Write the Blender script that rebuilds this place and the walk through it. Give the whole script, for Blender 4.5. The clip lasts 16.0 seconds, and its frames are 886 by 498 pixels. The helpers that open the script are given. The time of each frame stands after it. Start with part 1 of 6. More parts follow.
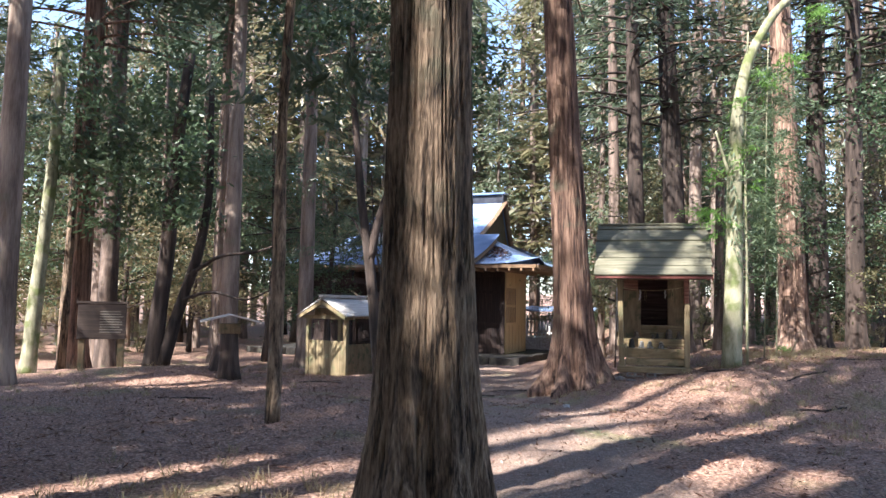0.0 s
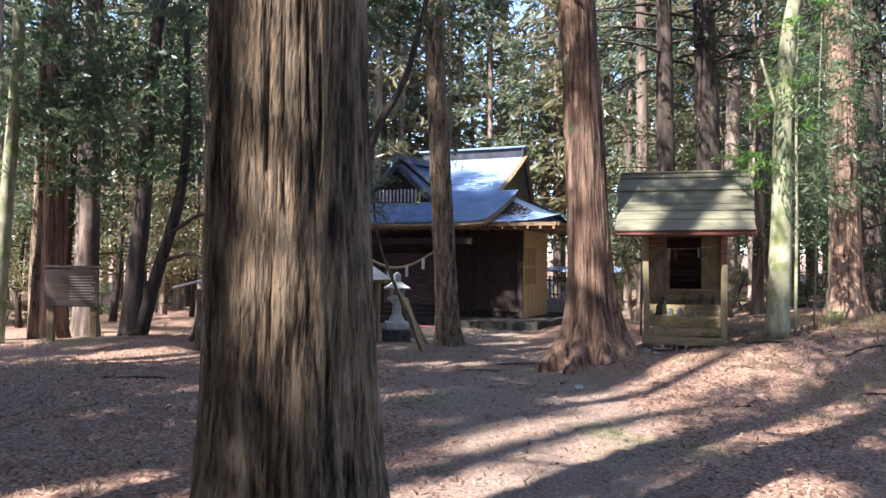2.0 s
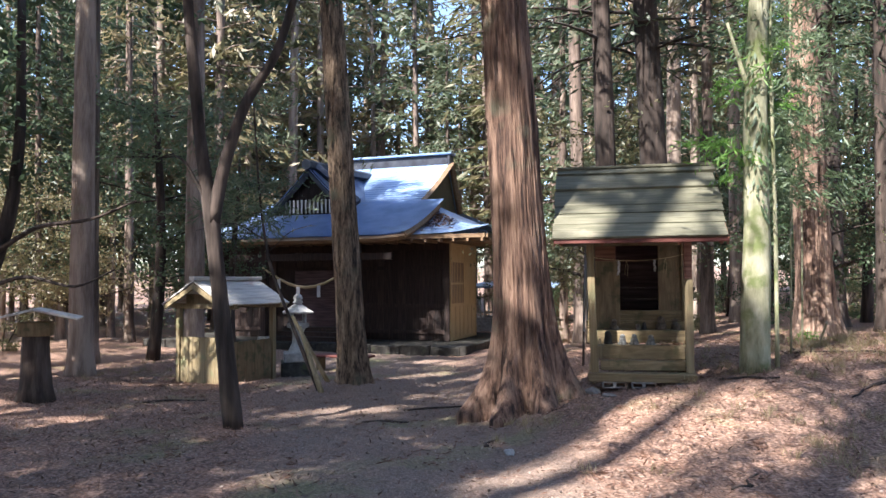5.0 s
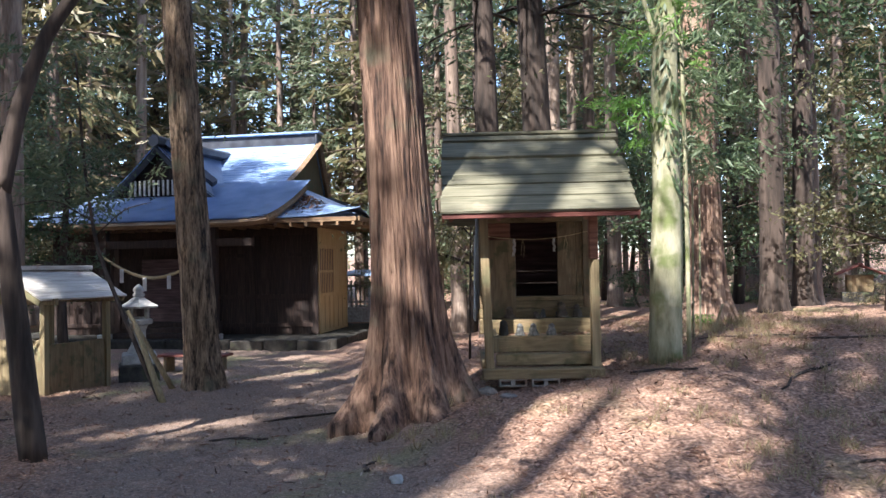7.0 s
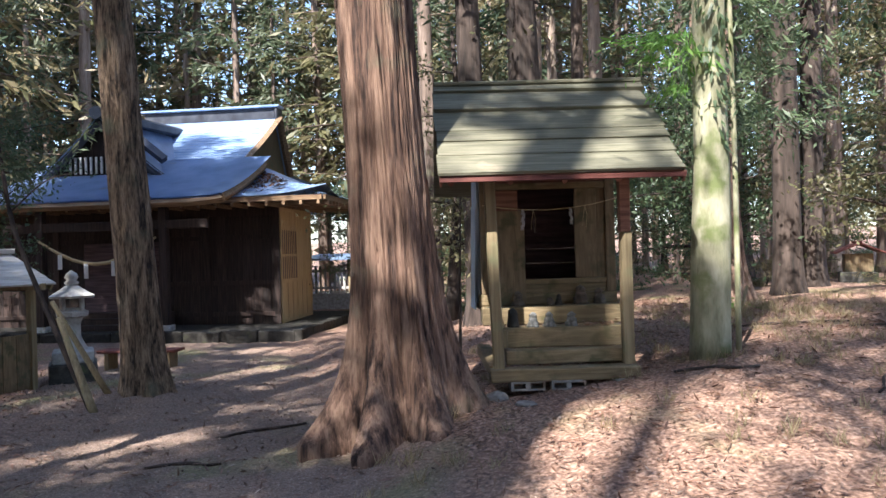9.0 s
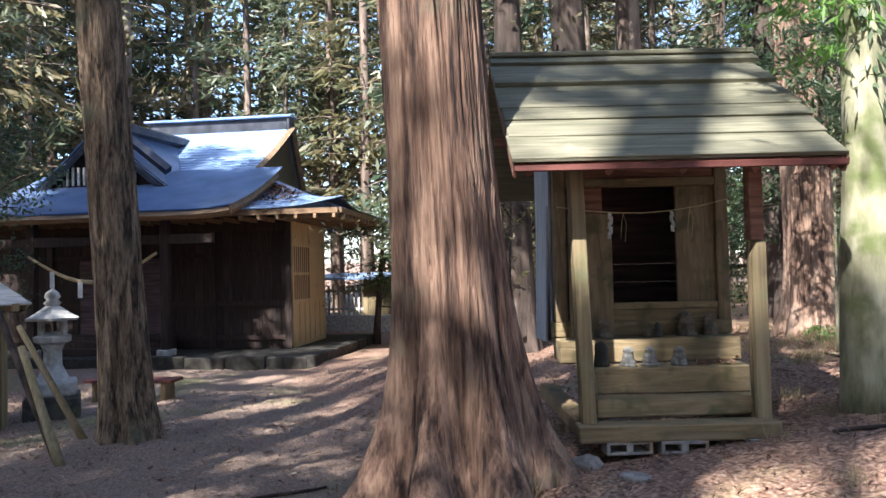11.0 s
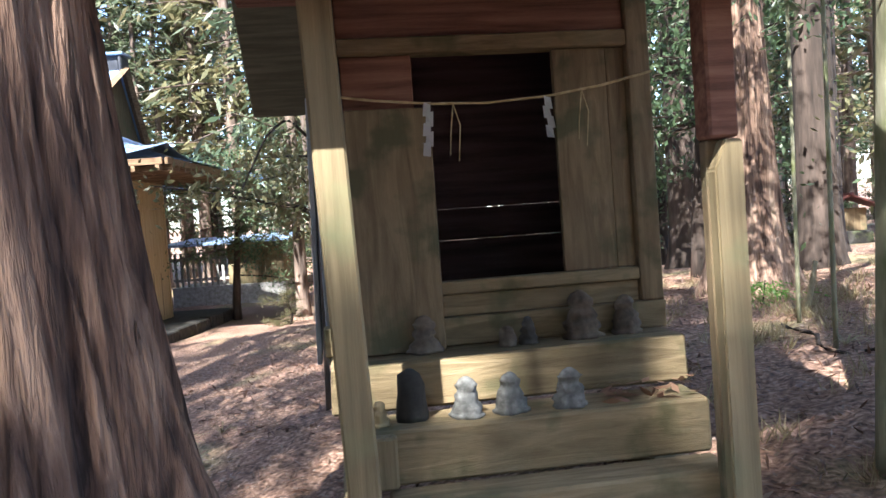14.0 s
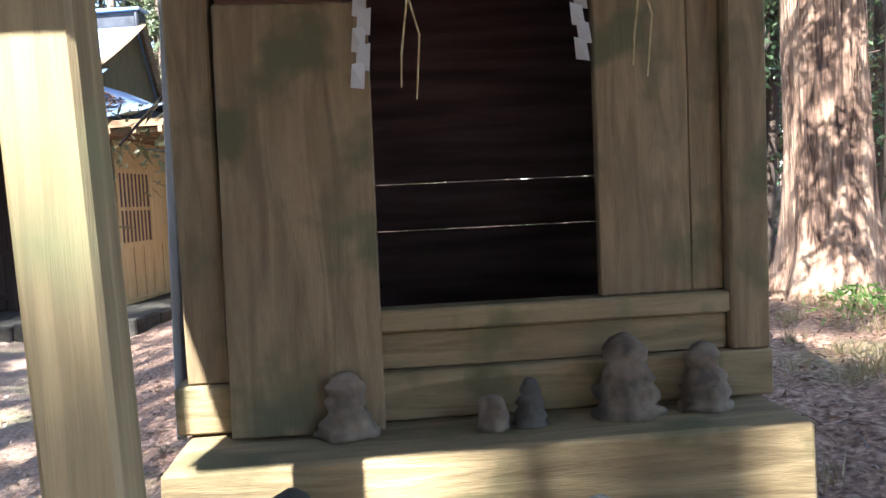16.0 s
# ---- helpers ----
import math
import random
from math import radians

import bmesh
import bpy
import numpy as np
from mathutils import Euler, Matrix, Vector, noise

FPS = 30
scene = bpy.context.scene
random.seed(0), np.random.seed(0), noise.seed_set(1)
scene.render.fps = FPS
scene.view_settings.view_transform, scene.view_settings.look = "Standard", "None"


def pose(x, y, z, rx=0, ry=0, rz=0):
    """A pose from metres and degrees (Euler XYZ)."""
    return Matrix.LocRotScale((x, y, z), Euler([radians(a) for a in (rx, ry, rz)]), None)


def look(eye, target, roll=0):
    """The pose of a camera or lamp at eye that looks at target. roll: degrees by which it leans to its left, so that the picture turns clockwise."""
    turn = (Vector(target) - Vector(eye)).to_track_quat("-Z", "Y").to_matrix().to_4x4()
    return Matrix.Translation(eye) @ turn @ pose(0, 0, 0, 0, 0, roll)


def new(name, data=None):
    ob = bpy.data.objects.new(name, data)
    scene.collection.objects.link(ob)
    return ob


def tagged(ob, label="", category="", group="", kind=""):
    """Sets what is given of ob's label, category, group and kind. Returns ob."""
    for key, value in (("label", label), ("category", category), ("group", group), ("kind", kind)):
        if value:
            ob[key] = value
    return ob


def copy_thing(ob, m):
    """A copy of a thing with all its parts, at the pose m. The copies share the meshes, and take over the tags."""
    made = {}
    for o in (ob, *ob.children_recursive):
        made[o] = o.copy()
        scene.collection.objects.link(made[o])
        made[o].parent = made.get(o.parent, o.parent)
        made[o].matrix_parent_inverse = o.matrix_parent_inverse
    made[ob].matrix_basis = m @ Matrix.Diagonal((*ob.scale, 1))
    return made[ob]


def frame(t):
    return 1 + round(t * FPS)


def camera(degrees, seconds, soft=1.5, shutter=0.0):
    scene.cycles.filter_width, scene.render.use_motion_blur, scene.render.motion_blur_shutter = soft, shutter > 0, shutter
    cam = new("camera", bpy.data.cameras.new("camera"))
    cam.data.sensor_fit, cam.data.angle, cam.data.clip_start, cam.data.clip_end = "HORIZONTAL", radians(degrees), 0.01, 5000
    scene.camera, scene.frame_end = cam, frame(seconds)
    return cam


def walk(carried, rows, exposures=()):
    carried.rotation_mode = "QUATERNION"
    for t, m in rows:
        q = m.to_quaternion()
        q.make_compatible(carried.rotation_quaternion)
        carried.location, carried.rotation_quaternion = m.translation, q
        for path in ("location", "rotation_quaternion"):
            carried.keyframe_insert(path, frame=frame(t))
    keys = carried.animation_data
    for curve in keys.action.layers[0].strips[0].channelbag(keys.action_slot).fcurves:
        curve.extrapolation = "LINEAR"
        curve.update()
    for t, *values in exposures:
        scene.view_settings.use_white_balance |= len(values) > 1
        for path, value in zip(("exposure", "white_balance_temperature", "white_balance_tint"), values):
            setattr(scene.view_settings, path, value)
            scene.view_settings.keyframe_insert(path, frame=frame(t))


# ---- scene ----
cam = camera(61.3, 16.0)
PATH = [
    (0, (-0.558, 0.083, 1.392), (-0.618, 2.076, 1.541), 1.1),
    (0.5, (-0.443, 0.681, 1.342), (-0.48, 2.68, 1.403), -0.2),
    (1, (-0.338, 1.223, 1.383), (-0.508, 3.216, 1.4), -0.1),
    (1.5, (-0.169, 1.86, 1.398), (-0.311, 3.855, 1.43), 1.0),
    (2, (0.018, 2.375, 1.442), (-0.118, 4.37, 1.484), 0.7),
    (2.5, (0.148, 2.993, 1.482), (0.095, 4.99, 1.569), 1.5),
    (3, (0.209, 3.59, 1.423), (0.186, 5.59, 1.479), 1.6),
    (5.5, (0.484, 6.178, 1.522), (0.582, 8.173, 1.624), -2.0),
    (6, (0.474, 6.67, 1.523), (0.72, 8.652, 1.638), -2.0),
    (6.5, (0.555, 7.087, 1.486), (0.876, 9.059, 1.562), -1.1),
    (7, (0.522, 7.56, 1.436), (0.907, 9.521, 1.487), -1.1),
    (7.5, (0.501, 8.043, 1.394), (0.924, 9.998, 1.41), -1.4),
    (8, (0.584, 8.566, 1.406), (1.046, 10.511, 1.43), -1.1),
    (10.5, (0.451, 11.041, 1.265), (0.948, 12.978, 1.248), -1.9),
    (11, (0.548, 11.587, 1.314), (1.008, 13.532, 1.379), -1.3),
    (11.5, (0.817, 12.052, 1.243), (1.288, 13.996, 1.268), -1.6),
    (12, (1.112, 12.648, 1.211), (1.66, 14.572, 1.239), -1.4),
    (12.5, (1.459, 13.188, 1.214), (1.988, 15.117, 1.181), -3.3),
    (13, (1.777, 13.722, 1.19), (2.348, 15.638, 1.239), -0.9),
    (13.5, (2.121, 14.213, 1.254), (2.831, 16.083, 1.256), -2.7),
    (14, (2.413, 14.587, 1.277), (3.104, 16.462, 1.212), -4.1),
    (14.5, (2.651, 15.005, 1.321), (3.322, 16.884, 1.192), -2.5),
    (15, (2.847, 15.323, 1.307), (3.485, 17.216, 1.213), -2.5),
    (15.5, (3.027, 15.661, 1.32), (3.622, 17.569, 1.239), -3.7),
    (16, (3.157, 15.889, 1.303), (3.752, 17.794, 1.168), -2.7),
]
walk(cam, [(t, look(eye, target, roll)) for t, eye, target, roll in PATH], [(0.0, 2.0, 6000, 14), (8.0, 1.85, 6000, 12), (12.0, 2.15, 5950, 10), (13.0, 2.5, 6250, 8), (14.0, 2.45, 5850, 9), (15.5, 3.0, 5850, 8), (16.0, 3.1, 5850, 8)])


# ---- light ----
SUN_AZ, SUN_EL = 41.0, 49.5   # degrees: to the sun, from behind the camera towards its left; above the horizon
world = bpy.data.worlds.new("world")
scene.world = world
world.use_nodes = True
wn = world.node_tree
sky = wn.nodes.new("ShaderNodeTexSky")
sky.sky_type = "NISHITA"
sky.sun_disc = False
sky.sun_elevation = radians(SUN_EL)
sky.sun_rotation = radians(180 + SUN_AZ)
wn.links.new(sky.outputs[0], wn.nodes["Background"].inputs[0])
wn.nodes["Background"].inputs[1].default_value = 0.13
sun = new("sun", bpy.data.lights.new("sun", "SUN"))
sun.data.energy = 5.0
sun.data.angle = radians(0.6)
sun.data.color = (1.0, 0.93, 0.82)
to_sun = Vector((-math.sin(radians(SUN_AZ)) * math.cos(radians(SUN_EL)), -math.cos(radians(SUN_AZ)) * math.cos(radians(SUN_EL)), math.sin(radians(SUN_EL))))
sun.matrix_world = look(to_sun * 60, (0, 0, 0))


# ---- materials ----
def material(name, stops, scale=(1, 1, 1), size=4.0, rough=0.85, bump=0.3, detail=8.0, metal=0.0, dist=0.0, spots=None, spot_size=3.0, translucent=0.0, vary=0.0, fine=40.0, grainy=0.25, dust=None, deep=0.02):
    """Two scales of noise mixed through a colour ramp, with bump; spots adds a second colour in patches."""
    m = bpy.data.materials.new(name)
    m.use_nodes = True
    nt = m.node_tree
    bs = nt.nodes["Principled BSDF"]
    co = nt.nodes.new("ShaderNodeTexCoord")
    mp = nt.nodes.new("ShaderNodeMapping")
    mp.inputs["Scale"].default_value = scale
    nt.links.new(co.outputs["Object"], mp.inputs[0])
    n1 = nt.nodes.new("ShaderNodeTexNoise")
    n1.inputs["Scale"].default_value, n1.inputs["Detail"].default_value, n1.inputs["Distortion"].default_value = size, detail, dist
    n2 = nt.nodes.new("ShaderNodeTexNoise")
    n2.inputs["Scale"].default_value, n2.inputs["Detail"].default_value = fine, 4.0
    for n in (n1, n2):
        nt.links.new(mp.outputs[0], n.inputs["Vector"])
    mix = nt.nodes.new("ShaderNodeMath")
    mix.operation = "MULTIPLY_ADD"
    nt.links.new(n2.outputs[0], mix.inputs[0])
    mix.inputs[1].default_value = grainy
    nt.links.new(n1.outputs[0], mix.inputs[2])
    sub = nt.nodes.new("ShaderNodeMath")
    sub.operation = "SUBTRACT"
    nt.links.new(mix.outputs[0], sub.inputs[0])
    sub.inputs[1].default_value = grainy / 2
    val = sub
    if vary:
        info = nt.nodes.new("ShaderNodeObjectInfo")
        va = nt.nodes.new("ShaderNodeMath")
        va.operation = "MULTIPLY_ADD"
        nt.links.new(info.outputs["Random"], va.inputs[0])
        va.inputs[1].default_value = vary
        nt.links.new(sub.outputs[0], va.inputs[2])
        val = nt.nodes.new("ShaderNodeMath")
        val.operation = "SUBTRACT"
        nt.links.new(va.outputs[0], val.inputs[0])
        val.inputs[1].default_value = vary / 2
    ramp = nt.nodes.new("ShaderNodeValToRGB")
    nt.links.new(val.outputs[0], ramp.inputs[0])
    el = ramp.color_ramp.elements
    while len(el) < len(stops):
        el.new(0.5)
    for e, (p, c) in zip(el, stops):
        e.position, e.color = p, (*c, 1)
    col = ramp.outputs[0]
    if spots:
        n3 = nt.nodes.new("ShaderNodeTexNoise")
        n3.inputs["Scale"].default_value, n3.inputs["Detail"].default_value = spot_size, 6.0
        nt.links.new(co.outputs["Object"], n3.inputs["Vector"])
        r3 = nt.nodes.new("ShaderNodeValToRGB")
        r3.color_ramp.elements[0].position, r3.color_ramp.elements[1].position = spots[1], spots[1] + 0.12
        nt.links.new(n3.outputs[0], r3.inputs[0])
        mx = nt.nodes.new("ShaderNodeMix")
        mx.data_type = "RGBA"
        nt.links.new(r3.outputs[0], mx.inputs["Factor"])
        nt.links.new(col, mx.inputs["A"])
        mx.inputs["B"].default_value = (*spots[0], 1)
        col = mx.outputs["Result"]
    nt.links.new(col, bs.inputs["Base Color"])
    bs.inputs["Roughness"].default_value, bs.inputs["Metallic"].default_value = rough, metal
    if bump:
        bu = nt.nodes.new("ShaderNodeBump")
        bu.inputs["Strength"].default_value, bu.inputs["Distance"].default_value = bump, deep
        nt.links.new(sub.outputs[0], bu.inputs["Height"])
        nt.links.new(bu.outputs[0], bs.inputs["Normal"])
    if translucent:
        tr = nt.nodes.new("ShaderNodeBsdfTranslucent")
        nt.links.new(col, tr.inputs[0])
        ms = nt.nodes.new("ShaderNodeMixShader")
        ms.inputs[0].default_value = translucent
        nt.links.new(bs.outputs[0], ms.inputs[1])
        nt.links.new(tr.outputs[0], ms.inputs[2])
        nt.links.new(ms.outputs[0], nt.nodes["Material Output"].inputs[0])
    return m


def foliage(name, a, b, c, amount=0.4):
    """Leaves: a colour for each leaf from Random Per Island, some light passing through."""
    m = bpy.data.materials.new(name)
    m.use_nodes = True
    nt = m.node_tree
    bs = nt.nodes["Principled BSDF"]
    geo = nt.nodes.new("ShaderNodeNewGeometry")
    info = nt.nodes.new("ShaderNodeObjectInfo")
    ad = nt.nodes.new("ShaderNodeMath")
    ad.operation = "MULTIPLY_ADD"
    nt.links.new(info.outputs["Random"], ad.inputs[0])
    ad.inputs[1].default_value = 0.5
    half = nt.nodes.new("ShaderNodeMath")
    half.operation = "MULTIPLY"
    half.inputs[1].default_value = 0.5
    nt.links.new(geo.outputs["Random Per Island"], half.inputs[0])
    nt.links.new(half.outputs[0], ad.inputs[2])
    ramp = nt.nodes.new("ShaderNodeValToRGB")
    el = ramp.color_ramp.elements
    el.new(0.5)
    for e, (p, col) in zip(el, ((0.1, a), (0.5, b), (0.9, c))):
        e.position, e.color = p, (*col, 1)
    nt.links.new(ad.outputs[0], ramp.inputs[0])
    nt.links.new(ramp.outputs[0], bs.inputs["Base Color"])
    bs.inputs["Roughness"].default_value = 0.45
    tr = nt.nodes.new("ShaderNodeBsdfTranslucent")
    nt.links.new(ramp.outputs[0], tr.inputs[0])
    ms = nt.nodes.new("ShaderNodeMixShader")
    ms.inputs[0].default_value = amount
    nt.links.new(bs.outputs[0], ms.inputs[1])
    nt.links.new(tr.outputs[0], ms.inputs[2])
    nt.links.new(ms.outputs[0], nt.nodes["Material Output"].inputs[0])
    return m


BARK = material("cedar_bark", [(0.34, (0.024, 0.013, 0.010)), (0.47, (0.12, 0.068, 0.047)), (0.68, (0.29, 0.185, 0.13))], (1, 1, 0.09), 8.5, 0.95, 1.0, dist=0.5, spots=((0.13, 0.12, 0.08), 0.60), spot_size=1.3, fine=60, grainy=0.35, deep=0.06)
BARK_GREY = material("grey_cedar_bark", [(0.34, (0.026, 0.018, 0.013)), (0.47, (0.15, 0.103, 0.068)), (0.68, (0.36, 0.26, 0.175))], (1, 1, 0.16), 12, 0.95, 1.0, dist=0.8, spots=((0.12, 0.12, 0.08), 0.58), spot_size=1.5, fine=70, grainy=0.5, deep=0.06)
BARK_PEEL = material("peeling_cedar_bark", [(0.34, (0.06, 0.033, 0.023)), (0.47, (0.23, 0.14, 0.098)), (0.68, (0.43, 0.30, 0.22))], (1, 1, 0.10), 9, 0.9, 1.0, dist=0.6, fine=70, grainy=0.4, deep=0.06)
BARK_DARK = material("dark_bark", [(0.3, (0.015, 0.011, 0.009)), (0.5, (0.048, 0.034, 0.027)), (0.75, (0.11, 0.08, 0.065))], (1, 1, 0.12), 7, 0.95, 0.8, vary=0.1)
BARK_FAR = material("forest_bark", [(0.3, (0.06, 0.043, 0.034)), (0.5, (0.18, 0.132, 0.104)), (0.75, (0.36, 0.285, 0.23))], (1, 1, 0.12), 5, 0.95, 0.6, vary=0.25, spots=((0.15, 0.16, 0.10), 0.6), spot_size=0.8)
BARK_PALE = material("pale_mossy_bark", [(0.3, (0.13, 0.13, 0.075)), (0.5, (0.27, 0.26, 0.165)), (0.75, (0.42, 0.40, 0.29))], (1, 1, 0.3), 7, 0.9, 0.5, spots=((0.14, 0.165, 0.06), 0.50), spot_size=2.5)
OLD_WOOD = material("weathered_wood", [(0.22, (0.11, 0.074, 0.04)), (0.5, (0.185, 0.132, 0.072)), (0.8, (0.275, 0.20, 0.112))], (7, 7, 0.7), 2.6, 0.85, 0.4, dist=1.4, spots=((0.10, 0.092, 0.046), 0.52), spot_size=5, vary=0.12)
OLD_WOOD_H = material("weathered_wood_crosswise", [(0.22, (0.14, 0.10, 0.052)), (0.5, (0.23, 0.172, 0.092)), (0.8, (0.33, 0.25, 0.145))], (0.7, 7, 7), 2.6, 0.85, 0.4, dist=1.4, spots=((0.12, 0.105, 0.05), 0.54), spot_size=4.5, vary=0.15)
NEW_WOOD = material("pale_new_wood", [(0.25, (0.14, 0.105, 0.055)), (0.5, (0.24, 0.185, 0.10)), (0.8, (0.35, 0.275, 0.155))], (14, 14, 0.4), 2.0, 0.75, 0.3, dist=0.5, spots=((0.20, 0.195, 0.10), 0.57), spot_size=2.5, vary=0.1)
SCREEN_WOOD = material("bright_new_cypress", [(0.25, (0.38, 0.27, 0.13)), (0.5, (0.52, 0.39, 0.21)), (0.8, (0.62, 0.49, 0.29))], (9, 9, 0.5), 2.0, 0.7, 0.2, dist=1.0)
RED_WOOD = material("reddish_wood", [(0.3, (0.12, 0.05, 0.034)), (0.5, (0.22, 0.10, 0.066)), (0.72, (0.31, 0.165, 0.11))], (0.8, 14, 14), 2.0, 0.85, 0.3, dist=0.5)
GREY_WOOD = material("silver_grey_wood", [(0.3, (0.22, 0.23, 0.24)), (0.5, (0.38, 0.40, 0.42)), (0.72, (0.52, 0.54, 0.56))], (14, 14, 0.8), 2.0, 0.85, 0.3)
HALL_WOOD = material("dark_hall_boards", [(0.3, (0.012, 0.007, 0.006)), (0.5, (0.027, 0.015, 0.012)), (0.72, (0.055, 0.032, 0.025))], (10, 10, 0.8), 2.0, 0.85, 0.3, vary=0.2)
EAVE_WOOD = material("brown_eave_wood", [(0.3, (0.11, 0.065, 0.035)), (0.5, (0.22, 0.14, 0.08)), (0.72, (0.33, 0.23, 0.13))], (0.8, 12, 12), 2.0, 0.85, 0.3)
MOSS_BOARD = material("mossy_roof_board", [(0.28, (0.085, 0.082, 0.052)), (0.5, (0.135, 0.128, 0.085)), (0.75, (0.21, 0.197, 0.14))], (0.6, 8, 8), 2.4, 0.9, 0.4, dist=0.8, spots=((0.30, 0.24, 0.17), 0.66), spot_size=1.6, vary=0.1)
BLUE_METAL = material("blue_grey_roof_metal", [(0.3, (0.19, 0.28, 0.46)), (0.5, (0.26, 0.37, 0.57)), (0.72, (0.36, 0.46, 0.65))], (1, 1, 1), 1.5, 0.32, 0.08, metal=0.35, spots=((0.30, 0.26, 0.22), 0.66), spot_size=1.2)
DARK_METAL = material("dark_ridge_metal", [(0.3, (0.02, 0.022, 0.03)), (0.5, (0.04, 0.045, 0.06)), (0.72, (0.07, 0.075, 0.09))], (1, 1, 1), 2, 0.5, 0.1, metal=0.4)
FIGURE = material("worn_grey_figure_stone", [(0.3, (0.09, 0.09, 0.082)), (0.5, (0.17, 0.17, 0.16)), (0.72, (0.29, 0.29, 0.275))], (1, 1, 1), 22, 0.9, 0.6, spots=((0.12, 0.11, 0.09), 0.58), spot_size=16, vary=0.1)
STONE = material("pale_granite", [(0.3, (0.27, 0.26, 0.24)), (0.5, (0.40, 0.39, 0.37)), (0.72, (0.55, 0.54, 0.51))], (1, 1, 1), 8, 0.85, 0.35, spots=((0.27, 0.28, 0.20), 0.6), spot_size=5, vary=0.1)
DARK_STONE = material("dark_stone", [(0.3, (0.025, 0.024, 0.02)), (0.5, (0.05, 0.046, 0.04)), (0.72, (0.10, 0.092, 0.08))], (1, 1, 1), 6, 0.9, 0.5, spots=((0.10, 0.12, 0.05), 0.58), spot_size=3, vary=0.2)
KERB = material("dark_mossy_kerb", [(0.3, (0.012, 0.011, 0.010)), (0.5, (0.028, 0.025, 0.021)), (0.72, (0.06, 0.054, 0.046))], (1, 1, 1), 5, 0.9, 0.5, spots=((0.05, 0.055, 0.025), 0.6), spot_size=2.5, vary=0.2)
CLAY = material("brown_clay", [(0.3, (0.06, 0.046, 0.034)), (0.5, (0.13, 0.10, 0.073)), (0.72, (0.22, 0.175, 0.13))], (1, 1, 1), 14, 0.9, 0.5, vary=0.2)
CONCRETE = material("concrete_block", [(0.3, (0.15, 0.135, 0.12)), (0.5, (0.24, 0.22, 0.20)), (0.72, (0.34, 0.32, 0.29))], (1, 1, 1), 12, 0.95, 0.5, spots=((0.25, 0.17, 0.12), 0.57), spot_size=5)
PAPER = material("white_paper", [(0.3, (0.72, 0.73, 0.75)), (0.7, (0.82, 0.82, 0.83))], (1, 1, 1), 8, 0.7, 0.05, translucent=0.3)
STRAW = material("straw", [(0.3, (0.30, 0.22, 0.11)), (0.5, (0.45, 0.35, 0.19)), (0.72, (0.58, 0.47, 0.28))], (1, 1, 1), 30, 0.9, 0.3)
RED = material("faded_red_paint", [(0.3, (0.075, 0.02, 0.015)), (0.5, (0.12, 0.032, 0.024)), (0.72, (0.18, 0.06, 0.044))], (1, 1, 1), 4, 0.7, 0.2)
# dark tone that carries the shade inside rooms and openings
SHADE_IN = material("shade_toned_interior_wood", [(0.3, (0.05, 0.031, 0.034)), (0.5, (0.095, 0.06, 0.064)), (0.72, (0.15, 0.10, 0.10))], (0.8, 10, 10), 2, 0.9, 0.2)
TEXT = material("faded_lettering", [(0.3, (0.16, 0.14, 0.115)), (0.7, (0.24, 0.215, 0.18))], (1, 1, 1), 20, 0.8, 0.0)
SIGN = material("brown_sign_board", [(0.3, (0.028, 0.018, 0.014)), (0.5, (0.045, 0.03, 0.023)), (0.72, (0.075, 0.05, 0.038))], (0.8, 10, 10), 2, 0.7, 0.2)
DEAD = foliage("dead_leaves", (0.10, 0.055, 0.03), (0.22, 0.115, 0.07), (0.36, 0.22, 0.14), 0.2)
PALE_DEAD = foliage("bleached_dead_leaves", (0.07, 0.045, 0.032), (0.22, 0.15, 0.11), (0.52, 0.43, 0.35), 0.15)
NEEDLES = foliage("cedar_litter", (0.09, 0.048, 0.032), (0.23, 0.125, 0.085), (0.43, 0.28, 0.20), 0.1)
GRASS = foliage("dry_grass", (0.20, 0.15, 0.08), (0.36, 0.29, 0.17), (0.22, 0.24, 0.10), 0.4)
LEAF_CEDAR = foliage("cedar_foliage", (0.045, 0.068, 0.040), (0.08, 0.115, 0.062), (0.15, 0.17, 0.10), 0.4)
LEAF_BROAD = foliage("evergreen_leaves", (0.042, 0.075, 0.038), (0.085, 0.13, 0.062), (0.15, 0.20, 0.105), 0.4)
LEAF_BRIGHT = foliage("young_green_leaves", (0.07, 0.16, 0.03), (0.13, 0.27, 0.05), (0.22, 0.36, 0.09), 0.5)
LEAF_BROWN = foliage("olive_brown_foliage", (0.09, 0.10, 0.045), (0.18, 0.17, 0.085), (0.28, 0.22, 0.12), 0.45)


# ---- helpers for meshes ----
def mesh_object(name, bm, mat, parent=None, smooth=False):
    me = bpy.data.meshes.new(name)
    bmesh.ops.recalc_face_normals(bm, faces=bm.faces)
    bm.to_mesh(me)
    bm.free()
    me.materials.append(mat)
    if smooth:
        me.shade_smooth()
    ob = new(name, me)
    ob.parent = parent
    return ob


def part(name, bm, mat, parent, label="", smooth=False):
    return tagged(mesh_object(name, bm, mat, parent, smooth), label)


def thing(name, m, label, category, group="", kind=""):
    ob = new(name)
    ob.matrix_world = m
    return tagged(ob, label, category, group, kind)


